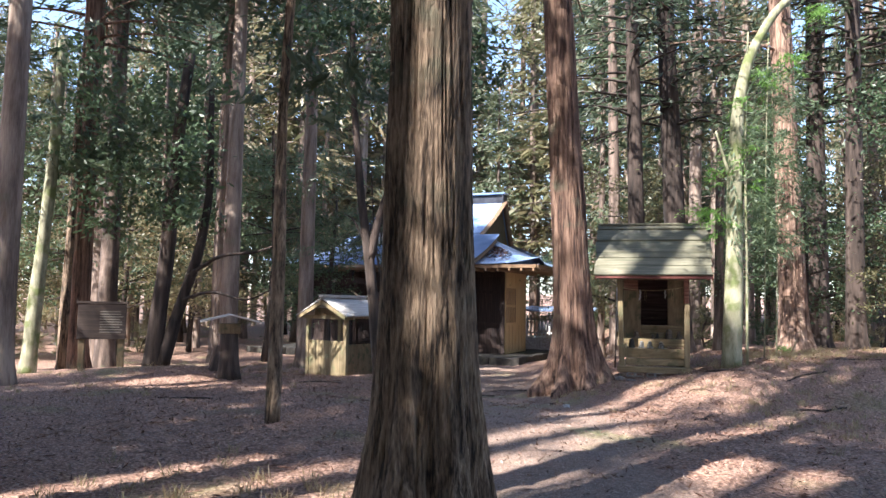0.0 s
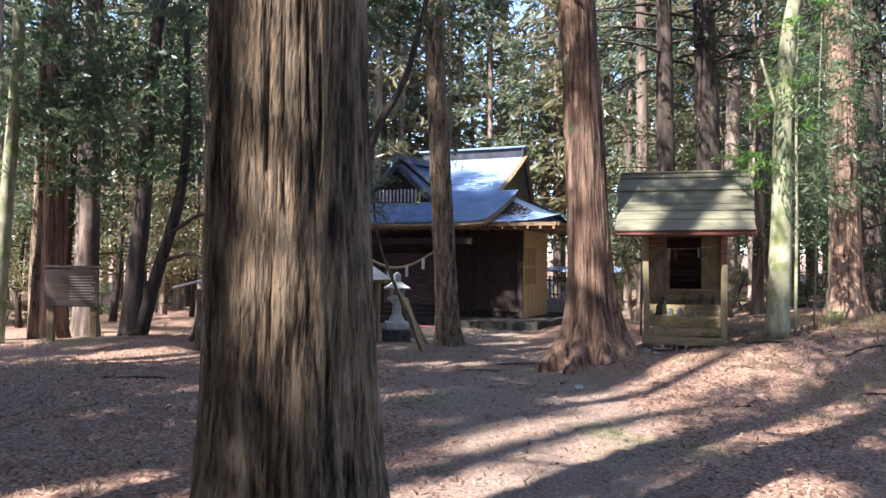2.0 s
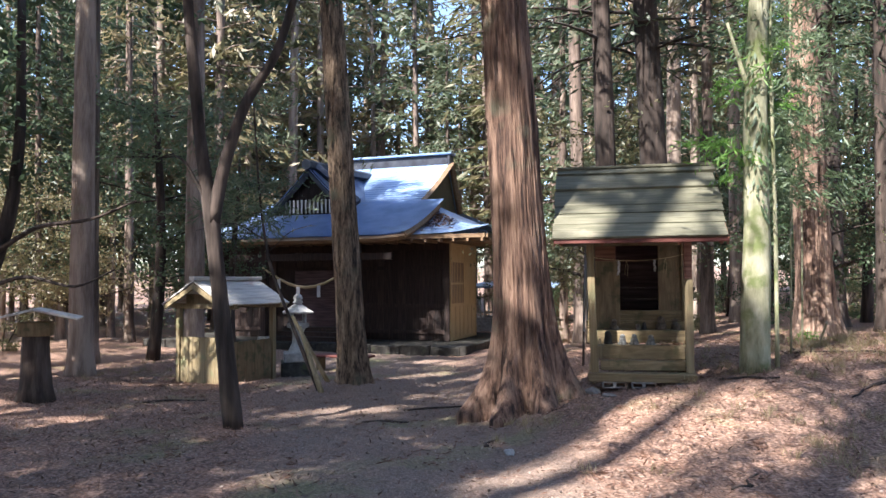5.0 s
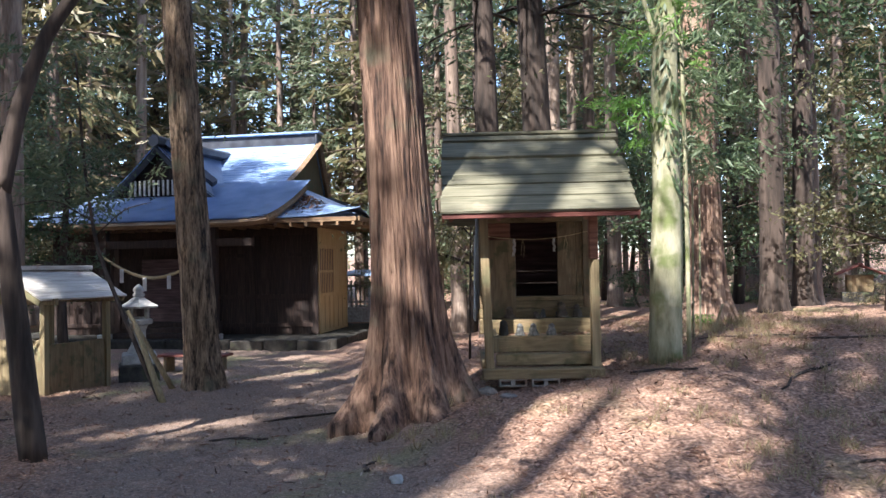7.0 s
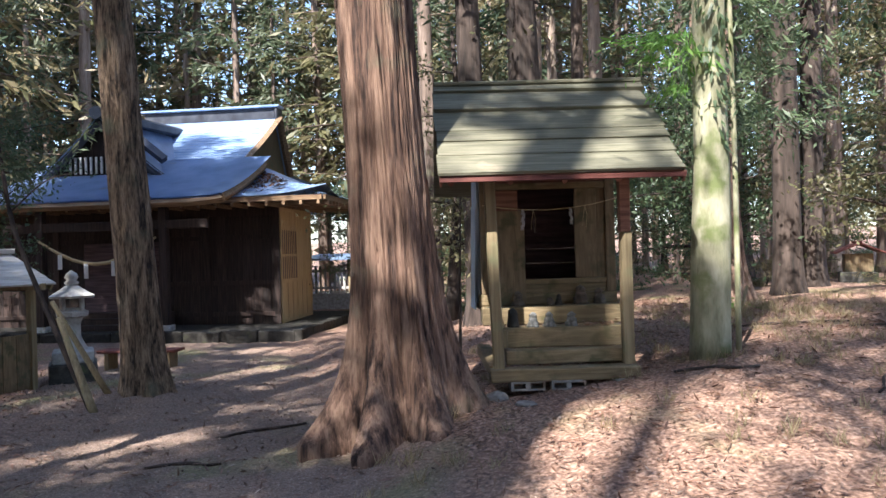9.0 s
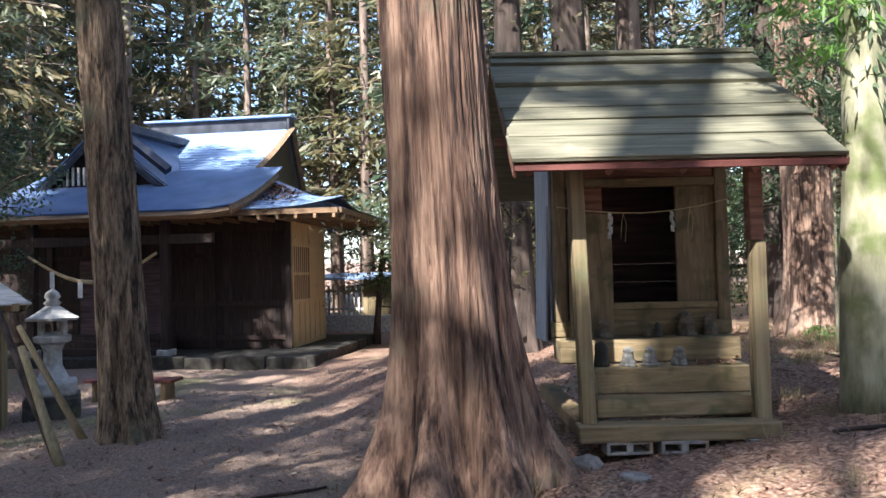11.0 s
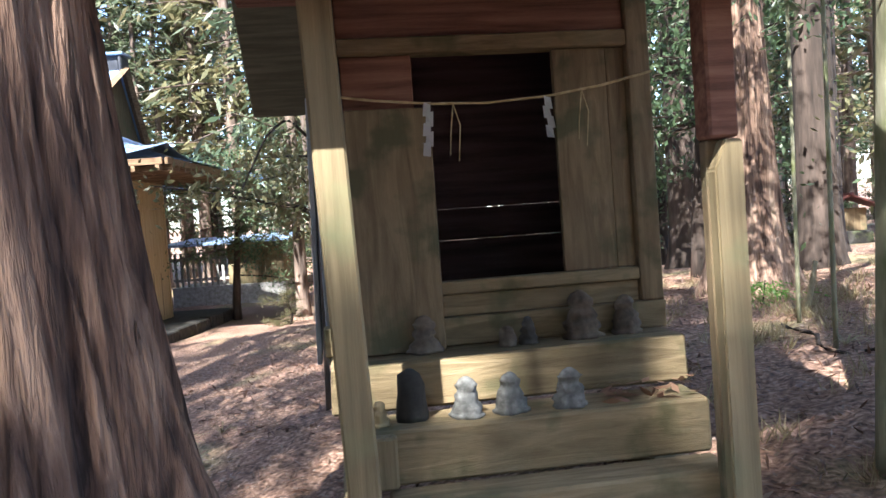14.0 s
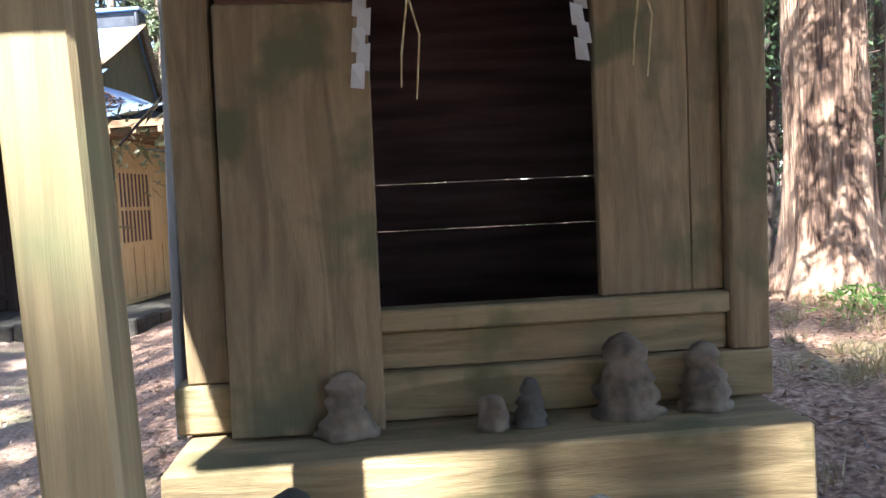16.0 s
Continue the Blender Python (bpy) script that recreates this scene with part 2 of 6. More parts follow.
def box(bm, x0, x1, y0, y1, z0, z1, m=None, bevel=0.0, wob=0.0):
    """A block with bevelled, slightly uneven edges."""
    made = bmesh.ops.create_cube(bm, size=1.0)["verts"]
    for v in made:
        v.co = Vector((x0 + (v.co.x + 0.5) * (x1 - x0), y0 + (v.co.y + 0.5) * (y1 - y0), z0 + (v.co.z + 0.5) * (z1 - z0)))
        if wob:
            v.co += Vector((random.uniform(-wob, wob), random.uniform(-wob, wob), random.uniform(-wob, wob)))
    if bevel:
        edges = list({e for v in made for e in v.link_edges})
        got = bmesh.ops.bevel(bm, geom=edges, offset=bevel, segments=1, affect="EDGES")
        made = list({v for f in got["faces"] for v in f.verts} | {v for v in made if v.is_valid})
    if m is not None:
        bmesh.ops.transform(bm, matrix=m, verts=made)
    return bm


def block(x0, x1, y0, y1, z0, z1, m=None, bevel=0.006, wob=0.0):
    return box(bmesh.new(), x0, x1, y0, y1, z0, z1, m, bevel, wob)


def tube(bm, path, radii, segs=8, rough=0.0, seed=0.0, squash=1.0):
    """A tube along points, with ends closed; rough adds bumps."""
    rings = []
    n = len(path)
    for i, p in enumerate(path):
        p = Vector(p)
        d = (Vector(path[min(i + 1, n - 1)]) - Vector(path[max(i - 1, 0)])).normalized()
        side = d.cross(Vector((0.0, 1.0, 0.02)) if abs(d.y) < 0.9 else Vector((1.0, 0, 0))).normalized()
        other = d.cross(side).normalized()
        ring = []
        for k in range(segs):
            a = 2 * math.pi * k / segs
            r = radii[i]
            if rough:
                r *= 1 + rough * noise.noise(Vector((math.cos(a) * 1.5 + seed, math.sin(a) * 1.5, p.length * 0.8)))
            ring.append(bm.verts.new(p + side * (math.cos(a) * r) + other * (math.sin(a) * r * squash)))
        rings.append(ring)
    for a, b in zip(rings, rings[1:]):
        for k in range(segs):
            bm.faces.new((a[k], a[(k + 1) % segs], b[(k + 1) % segs], b[k]))
    bm.faces.new(rings[0][::-1])
    bm.faces.new(rings[-1])
    return bm


def lathe(bm, profile, segs=16, centre=(0, 0), sides=None):
    """A turned or many-sided body from (radius, height) pairs."""
    segs = sides or segs
    rings = [[bm.verts.new((centre[0] + r * math.cos(2 * math.pi * (k + 0.5) / segs), centre[1] + r * math.sin(2 * math.pi * (k + 0.5) / segs), z)) for k in range(segs)] for r, z in profile]
    for a, b in zip(rings, rings[1:]):
        for k in range(segs):
            bm.faces.new((a[k], a[(k + 1) % segs], b[(k + 1) % segs], b[k]))
    bm.faces.new(rings[0][::-1])
    bm.faces.new(rings[-1])
    return bm


def smooth_step(v):
    v = np.clip(v, 0, 1)
    return v * v * (3 - 2 * v)


def lumps(x, y, s, seed):
    """Cheap rolling unevenness from a few sines."""
    return (np.sin(x * 1.1 * s + seed) * np.sin(y * 0.9 * s + seed * 2.1) + 0.6 * np.sin(x * 2.3 * s + y * 1.7 * s + seed * 3) + 0.4 * np.sin(x * 4.1 * s - y * 3.7 * s + seed)) / 2


def ground_height(x, y):
    x, y = np.asarray(x, float), np.asarray(y, float)
    z = -0.30 - 0.42 * smooth_step((y - 9) / 12)
    z = z - 0.33 * smooth_step((y - 20) / 9) * (1 - smooth_step((y - 45) / 20))
    rise = 1.2 * (1 - np.exp(-np.clip(x - 1.5, 0, None) / 4))
    z = z + rise * smooth_step((y - 12) / 4.5) * (1 - smooth_step((y - 26) / 10) * smooth_step((9 - x) / 3))
    z = z + 0.30 * np.exp(-((x + 9.0) ** 2 / 6 + (y - 20.5) ** 2 / 5))
    z = z + 0.12 * np.exp(-((x - 1.98) ** 2 + (y - 17.1) ** 2) / 0.9)
    z = z + 0.16 * np.exp(-((x + 1.1) ** 2 + (y - 21.4) ** 2) / 1.2)
    z = z + 0.15 * np.exp(-((x + 0.81) ** 2 + (y - 5.4) ** 2) / 0.6)
    z = z + 0.05 * lumps(x, y, 0.5, 1.3) + 0.02 * lumps(x, y, 1.7, 4.0)
    far = np.clip(np.hypot(x, y - 20) - 35, 0, None)
    return z + 0.02 * far


def gz(x, y):
    return float(ground_height(x, y))


def on_path(x, y):
    """How much the trodden, gravelly strip covers a place."""
    mid = np.where(y < 12, 0.2 + 0.03 * y, 0.56 - 0.12 * (y - 12))
    half = 1.3 + 0.12 * np.clip(y - 10, 0, 12)
    return 1 - smooth_step((np.abs(x - mid + 0.3 * lumps(x, y, 0.8, 2.0)) - half * 0.6) / (half * 0.7))


def cards(name, centres, along, across, mat, parent=None):
    """Many small leaves as diamonds: centre, half length vector, half width vector of each."""
    n = len(centres)
    v = np.empty((n, 4, 3), np.float32)
    v[:, 0], v[:, 1], v[:, 2], v[:, 3] = centres - along, centres + across - along * 0.1, centres + along, centres - across - along * 0.1
    me = bpy.data.meshes.new(name)
    me.vertices.add(4 * n)
    me.vertices.foreach_set("co", v.ravel())
    me.loops.add(4 * n)
    me.loops.foreach_set("vertex_index", np.arange(4 * n, dtype=np.int32))
    me.polygons.add(n)
    me.polygons.foreach_set("loop_start", np.arange(0, 4 * n, 4, dtype=np.int32))
    me.materials.append(mat)
    me.update(calc_edges=True)
    me.validate()
    ob = new(name, me)
    ob.parent = parent
    return ob


rng = np.random.default_rng(7)


def unit(v):
    return v / np.maximum(np.linalg.norm(v, axis=-1, keepdims=True), 1e-6)


def spray_leaves(starts, ends, per, size, droop, width=0.22, spread=0.35):
    """Leaves in flat sprays along twigs from starts to ends."""
    n = len(starts)
    t = rng.random((n, per, 1))
    d = (ends - starts)[:, None, :]
    p = starts[:, None, :] + d * t + rng.normal(0, spread, (n, per, 3)) * np.array([1, 1, 0.45]) * (0.35 + t)
    p[..., 2] -= droop * t[..., 0] ** 2
    out = unit(d + rng.normal(0, 0.55, (n, per, 3)) * np.linalg.norm(d, axis=-1, keepdims=True))
    out[..., 2] -= 0.35
    out = unit(out)
    s = size * rng.uniform(0.5, 1.3, (n, per, 1))
    side = unit(np.cross(out, rng.normal(0, 1, (n, per, 3))))
    return p.reshape(-1, 3), (out * s).reshape(-1, 3), (side * s * width).reshape(-1, 3)


def clump_leaves(centres, per, radius, size, width=0.42):
    n = len(centres)
    p = centres[:, None, :] + rng.normal(0, 1, (n, per, 3)) * np.asarray(radius).reshape(-1, 1, 1) * np.array([0.6, 0.6, 0.42])
    out = unit(rng.normal(0, 1, (n, per, 3)) + np.array([0, 0, -0.2]))
    s = size * rng.uniform(0.6, 1.3, (n, per, 1))
    side = unit(np.cross(out, rng.normal(0, 1, (n, per, 3))))
    return p.reshape(-1, 3), (out * s).reshape(-1, 3), (side * s * width).reshape(-1, 3)


# ---- ground ----
def build_ground():
    def axis(lo, hi, near_lo, near_hi, fine, coarse):
        mid = np.arange(near_lo, near_hi, fine)
        left = near_lo - np.cumsum(np.geomspace(fine, coarse, 40))
        right = near_hi + np.cumsum(np.geomspace(fine, coarse, 40))
        return np.unique(np.concatenate([left[left > lo], [lo], mid, right[right < hi], [hi]]))
    xs, ys = axis(-420, 420, -9, 9, 0.11, 20), axis(-300, 520, 1, 26, 0.11, 20)
    gx, gy = np.meshgrid(xs, ys)
    z = ground_height(gx, gy) + 0.012 * rng.normal(0, 1, gx.shape) * (np.hypot(gx, gy - 12) < 22)
    co = np.stack([gx, gy, z], -1).reshape(-1, 3)
    nx, ny = len(xs), len(ys)
    i = np.arange(nx * ny).reshape(ny, nx)
    quads = np.stack([i[:-1, :-1], i[:-1, 1:], i[1:, 1:], i[1:, :-1]], -1).reshape(-1, 4)
    me = bpy.data.meshes.new("ground")
    me.vertices.add(len(co))
    me.vertices.foreach_set("co", co.astype(np.float32).ravel())
    me.loops.add(quads.size)
    me.loops.foreach_set("vertex_index", quads.astype(np.int32).ravel())
    me.polygons.add(len(quads))
    me.polygons.foreach_set("loop_start", np.arange(0, quads.size, 4, dtype=np.int32))
    me.update(calc_edges=True)
    me.shade_smooth()
    at = me.attributes.new("trodden", "FLOAT", "POINT")
    at.data.foreach_set("value", on_path(co[:, 0], co[:, 1]).astype(np.float32))
    m = bpy.data.materials.new("forest_floor")
    m.use_nodes = True
    nt = m.node_tree
    bs = nt.nodes["Principled BSDF"]
    bs.inputs["Roughness"].default_value = 0.95
    co_n = nt.nodes.new("ShaderNodeTexCoord")

    def noise_node(scale, detail):
        n = nt.nodes.new("ShaderNodeTexNoise")
        n.inputs["Scale"].default_value, n.inputs["Detail"].default_value = scale, detail
        nt.links.new(co_n.outputs["Object"], n.inputs["Vector"])
        return n

    def ramp_node(source, stops):
        r = nt.nodes.new("ShaderNodeValToRGB")
        while len(r.color_ramp.elements) < len(stops):
            r.color_ramp.elements.new(0.5)
        for e, (p, c) in zip(r.color_ramp.elements, stops):
            e.position, e.color = p, (*c, 1)
        nt.links.new(source, r.inputs[0])
        return r

    def blend(f, a, b):
        mx = nt.nodes.new("ShaderNodeMix")
        mx.data_type = "RGBA"
        nt.links.new(f, mx.inputs["Factor"])
        nt.links.new(a, mx.inputs["A"])
        nt.links.new(b, mx.inputs["B"])
        return mx.outputs["Result"]
    fine, mid, big, grit = noise_node(26, 9), noise_node(3.0, 6), noise_node(0.55, 5), noise_node(60, 7)
    litter = ramp_node(fine.outputs[0], [(0.32, (0.075, 0.042, 0.030)), (0.5, (0.235, 0.138, 0.095)), (0.68, (0.44, 0.29, 0.215))])
    soil = ramp_node(grit.outputs[0], [(0.30, (0.06, 0.048, 0.04)), (0.5, (0.18, 0.135, 0.105)), (0.74, (0.38, 0.31, 0.26))])
    moss = ramp_node(fine.outputs[0], [(0.35, (0.10, 0.11, 0.04)), (0.7, (0.26, 0.25, 0.11))])
    at_n = nt.nodes.new("ShaderNodeAttribute")
    at_n.attribute_name = "trodden"
    edge = nt.nodes.new("ShaderNodeMath")
    edge.operation = "MULTIPLY_ADD"
    nt.links.new(mid.outputs[0], edge.inputs[0])
    edge.inputs[1].default_value = 1.4
    edge.inputs[2].default_value = -0.75
    add = nt.nodes.new("ShaderNodeMath")
    add.use_clamp = True
    nt.links.new(edge.outputs[0], add.inputs[0])
    nt.links.new(at_n.outputs["Fac"], add.inputs[1])
    scale_f = nt.nodes.new("ShaderNodeMath")
    scale_f.operation = "MULTIPLY"
    scale_f.inputs[1].default_value = 0.7
    nt.links.new(add.outputs[0], scale_f.inputs[0])
    col = blend(scale_f.outputs[0], litter.outputs[0], soil.outputs[0])
    spot = ramp_node(big.outputs[0], [(0.56, (0, 0, 0)), (0.70, (0.7, 0.7, 0.7))])
    col = blend(spot.outputs[0], col, moss.outputs[0])
    nt.links.new(col, bs.inputs["Base Color"])
    bu = nt.nodes.new("ShaderNodeBump")
    bu.inputs["Strength"].default_value, bu.inputs["Distance"].default_value = 0.8, 0.03
    nt.links.new(fine.outputs[0], bu.inputs["Height"])
    nt.links.new(bu.outputs[0], bs.inputs["Normal"])
    me.materials.append(m)
    return tagged(new("ground", me), "forest floor of reddish cedar litter and trodden soil", "ground", kind="structure")


build_ground()


# ---- trees ----
def cedar_trunk(bm, height, r, base_r, lean=(0, 0), segs=24, step=0.5, ridge=0.0, seed=0.0, flare=0.8, lobes=5, low=-0.25, taper=0.55):
    """A tapered trunk with a flared, lobed foot and, for near trees, stringy upright ridges."""
    levels, z = [], low
    while z < height:
        levels.append(z)
        z += step if z > 1.0 else step * 0.5
        step = min(step * 1.03, 1.5)
    levels.append(height)
    rings = []
    for z in levels:
        u = max(z, 0) / height
        rr = r * (1 - taper * u)
        foot = math.exp(-max(z + 0.05, 0) / (flare * 0.55))
        ring = []
        for k in range(segs):
            a = 2 * math.pi * k / segs
            c, s = math.cos(a), math.sin(a)
            lobe = 0.5 + 0.5 * math.sin(lobes * a + seed + 0.8 * math.sin(2 * a + seed))
            q = rr + (base_r - r) * foot * (0.55 + 0.75 * lobe)
            q *= 1 + 0.05 * noise.noise(Vector((c * 1.2 + seed, s * 1.2, z * 0.6)))
            if ridge:
                tw = a + 0.06 * z
                fibre = noise.noise(Vector((math.cos(tw) * 9 + seed, math.sin(tw) * 9, z * 0.55)))
                thin = noise.noise(Vector((math.cos(tw) * 24 + seed, math.sin(tw) * 24, z * 1.1)))
                g1 = abs(noise.noise(Vector((math.cos(tw) * 6.0 + seed * 2, math.sin(tw) * 6.0, z * 0.9))))
                g2 = abs(noise.noise(Vector((math.cos(tw) * 12.0 + seed, math.sin(tw) * 12.0, z * 1.5 + 9))))
                q += ridge * (abs(fibre) * 0.5 + 0.3 * thin - 1.0 * max(0.0, 1 - g1 / 0.16) - 0.55 * max(0.0, 1 - g2 / 0.16))
            ring.append(bm.verts.new((lean[0] * z + q * c, lean[1] * z + q * s, z)))
        rings.append(ring)
    for p, q in zip(rings, rings[1:]):
        for k in range(segs):
            bm.faces.new((p[k], p[(k + 1) % segs], q[(k + 1) % segs], q[k]))
    bm.faces.new(rings[-1])
    return bm


def limb(bm, start, way, length, r, droop=0.2, segs=5, n=5, seed=0.0):
    """A thin, bending branch; returns its points."""
    pts = []
    side = Vector((noise.noise(Vector((seed, 0, 3))), noise.noise(Vector((seed, 5, 1))), 0)) * 0.35
    for i in range(n + 1):
        t = i / n
        pts.append(Vector(start) + Vector(way) * (length * t) + side * (t * t * length) + Vector((0, 0, -droop * length * t * t)))
    tube(bm, pts, [r * (1 - 0.8 * i / n) + 0.004 for i in range(n + 1)], segs)
    return pts


def conifer_tree(height, r, crown_from, spread, branches, per, leaf, seed, dead=6, segs=14, bark=BARK_FAR, green=LEAF_CEDAR, base=1.5, lean=(0, 0)):
    random.seed(seed)
    root = new("cedar_tree")
    bm = bmesh.new()
    cedar_trunk(bm, height, r, r * base, lean, segs, 0.8, 0.0, seed, 0.7)
    s, e = [], []
    for i in range(branches):
        u = (i + random.random()) / branches
        z = crown_from + (height - crown_from) * u * 0.97
        a = random.random() * 6.283
        ln = spread * (1 - u) ** 0.7 * random.uniform(0.6, 1.1) + 0.4
        way = Vector((math.cos(a), math.sin(a), random.uniform(-0.1, 0.35))).normalized()
        p0 = Vector((lean[0] * z, lean[1] * z, z))
        pts = limb(bm, p0, way, ln, 0.03 + 0.02 * (1 - u), 0.15, 3, 3, seed + i)
        s.append(pts[1] * 0.6 + pts[0] * 0.4)
        e.append(pts[-1])
    for i in range(dead):
        z = random.uniform(2.5, crown_from)
        a = random.random() * 6.283
        limb(bm, (lean[0] * z, lean[1] * z, z), Vector((math.cos(a), math.sin(a), random.uniform(-0.2, 0.2))), random.uniform(0.5, 1.8), 0.02, 0.15, 3, 3, seed + 50 + i)
    part("trunk", bm, bark, root, smooth=True)
    cards("crown", *spray_leaves(np.array(s), np.array(e), per, leaf, 0.35), green, root)
    return root


def broad_tree(height, r, spread, clumps, per, leaf, seed, low=0.35, bark=BARK_DARK, green=LEAF_BROAD, stems=1):
    random.seed(seed)
    root = new("evergreen_tree")
    bm = bmesh.new()
    cs, rad = [], []
    for st in range(stems):
        a0 = random.random() * 6.283
        tip = Vector((math.cos(a0) * spread * 0.3 * (stems > 1), math.sin(a0) * spread * 0.3 * (stems > 1), height * 0.9))
        path = [Vector((0, 0, -0.2)) + tip * t + Vector((0.12 * math.sin(4 * t + seed), 0.12 * math.cos(5 * t + seed), 0.2 * t)) for t in np.linspace(0, 1, 8)]
        tube(bm, path, [r * (1.25 - t) + 0.01 for t in np.linspace(0, 1, 8)], 8, 0.2, seed)
        for i in range(clumps // stems):
            u = random.uniform(low, 1.0)
            p0 = path[min(int(u * 7), 7)]
            a = random.random() * 6.283
            ln = spread * random.uniform(0.35, 1.0) * (1.15 - 0.6 * abs(u - 0.55))
            pts = limb(bm, p0, Vector((math.cos(a), math.sin(a), random.uniform(-0.1, 0.5))), ln, r * 0.25 * (1.2 - u) + 0.006, 0.1, 4, 4, seed + i)
            for q in (pts[-1], pts[-2], pts[-3]):
                cs.append(q)
                rad.append(random.uniform(0.35, 0.75) * spread * 0.32)
    part("trunk", bm, bark, root, smooth=True)
    cards("crown", *clump_leaves(np.array(cs), per, np.array(rad), leaf), green, root)
    return root


def stand(root, x, y, rz=0.0, s=1.0, sink=0.05):
    root.matrix_world = pose(x, y, gz(x, y) - sink, 0, 0, rz) @ Matrix.Diagonal((s, s, s, 1))
    return root


# the big cedars beside the path
def big_cedar(x, y, r, base_r, height, lean, bark, label, seed, segs, ridge, flare, lobes, crown_from, branches, step=0.09, rz=0.0, spread=3.2):
    root = thing("cedar_tree", pose(x, y, gz(x, y) - 0.04, 0, 0, rz), label, "tree")
    bm = bmesh.new()
    cedar_trunk(bm, height, r, base_r, lean, segs, step, ridge, seed, flare, lobes, low=-0.3)
    random.seed(int(seed * 10))
    s, e = [], []
    for i in range(branches):
        u = (i + random.random()) / branches
        z = crown_from + (height - crown_from) * u * 0.97
        a = random.random() * 6.283
        ln = spread * (1 - u) ** 0.6 * random.uniform(0.6, 1.1) + 0.5
        pts = limb(bm, (lean[0] * z, lean[1] * z, z), Vector((math.cos(a), math.sin(a), 0.15)).normalized(), ln, 0.05, 0.2, 4, 4, seed + i)
        s.append(pts[1])
        e.append(pts[-1])
    part("trunk", bm, bark, root, smooth=True)
    cards("crown", *spray_leaves(np.array(s), np.array(e), 46, 0.17, 0.4), LEAF_CEDAR, root)
    return root


big_cedar(-0.81, 5.42, 0.325, 0.53, 20, (-0.008, 0), BARK_GREY, "thick grey-brown cedar trunk with deeply furrowed bark beside the path", 1.7, 220, 0.030, 1.5, 6, 8.5, 80, 0.06, 0.0, 4.2)
big_cedar(1.99, 17.1, 0.42, 0.97, 24, (-0.055, 0), BARK, "leaning reddish cedar with stringy bark and spreading roots", 4.2, 240, 0.034, 1.15, 7, 9.5, 85, 0.06, 0.0, 4.6)
big_cedar(-1.1, 21.4, 0.30, 0.44, 22, (-0.06, 0), BARK_GREY, "leaning grey-brown cedar on a small mound before the hall", 2.9, 110, 0.026, 0.8, 6, 9.0, 80, 0.12, 0.0, 4.4)
big_cedar(8.75, 21.5, 0.38, 0.62, 22, (-0.03, 0.0), BARK_PEEL, "reddish cedar with peeling bark on the rising ground", 6.1, 110, 0.03, 0.8, 6, 8.5, 36, 0.15)
big_cedar(5.2, 25.0, 0.30, 0.42, 21, (-0.02, 0), BARK_DARK, "tall dark cedar trunk behind the small shrine", 7.7, 60, 0.02, 0.7, 5, 7.5, 60, 0.3, 0.0, 4.0)
big_cedar(6.55, 25.0, 0.39, 0.55, 22, (-0.04, 0), BARK_DARK, "tall thick dark cedar trunk behind the small shrine", 8.3, 60, 0.02, 0.7, 5, 7.5, 60, 0.3, 0.0, 4.0)
big_cedar(11.5, 26.0, 0.36, 0.5, 22, (0.0, 0), BARK_DARK, "dark cedar trunk on the rising ground", 9.1, 40, 0.012, 0.7, 5, 7.5, 70, 0.3, 0.0, 4.2)
big_cedar(11.0, 22.6, 0.28, 0.4, 21, (0.01, 0), BARK_DARK, "straight dark cedar trunk", 9.6, 40, 0.012, 0.7, 5, 7.5, 70, 0.3, 0.0, 4.2)
big_cedar(13.2, 24.5, 0.27, 0.4, 21, (0.02, 0), BARK_DARK, "straight dark cedar trunk", 3.6, 40, 0.012, 0.7, 5, 7.5, 70, 0.3, 0.0, 4.2)
big_cedar(-12.4, 22.6, 0.40, 0.55, 21, (0.01, 0), BARK, "reddish cedar standing behind the sign board", 5.4, 60, 0.024, 0.8, 5, 10.0, 60, 0.25, 0.0, 4.0)


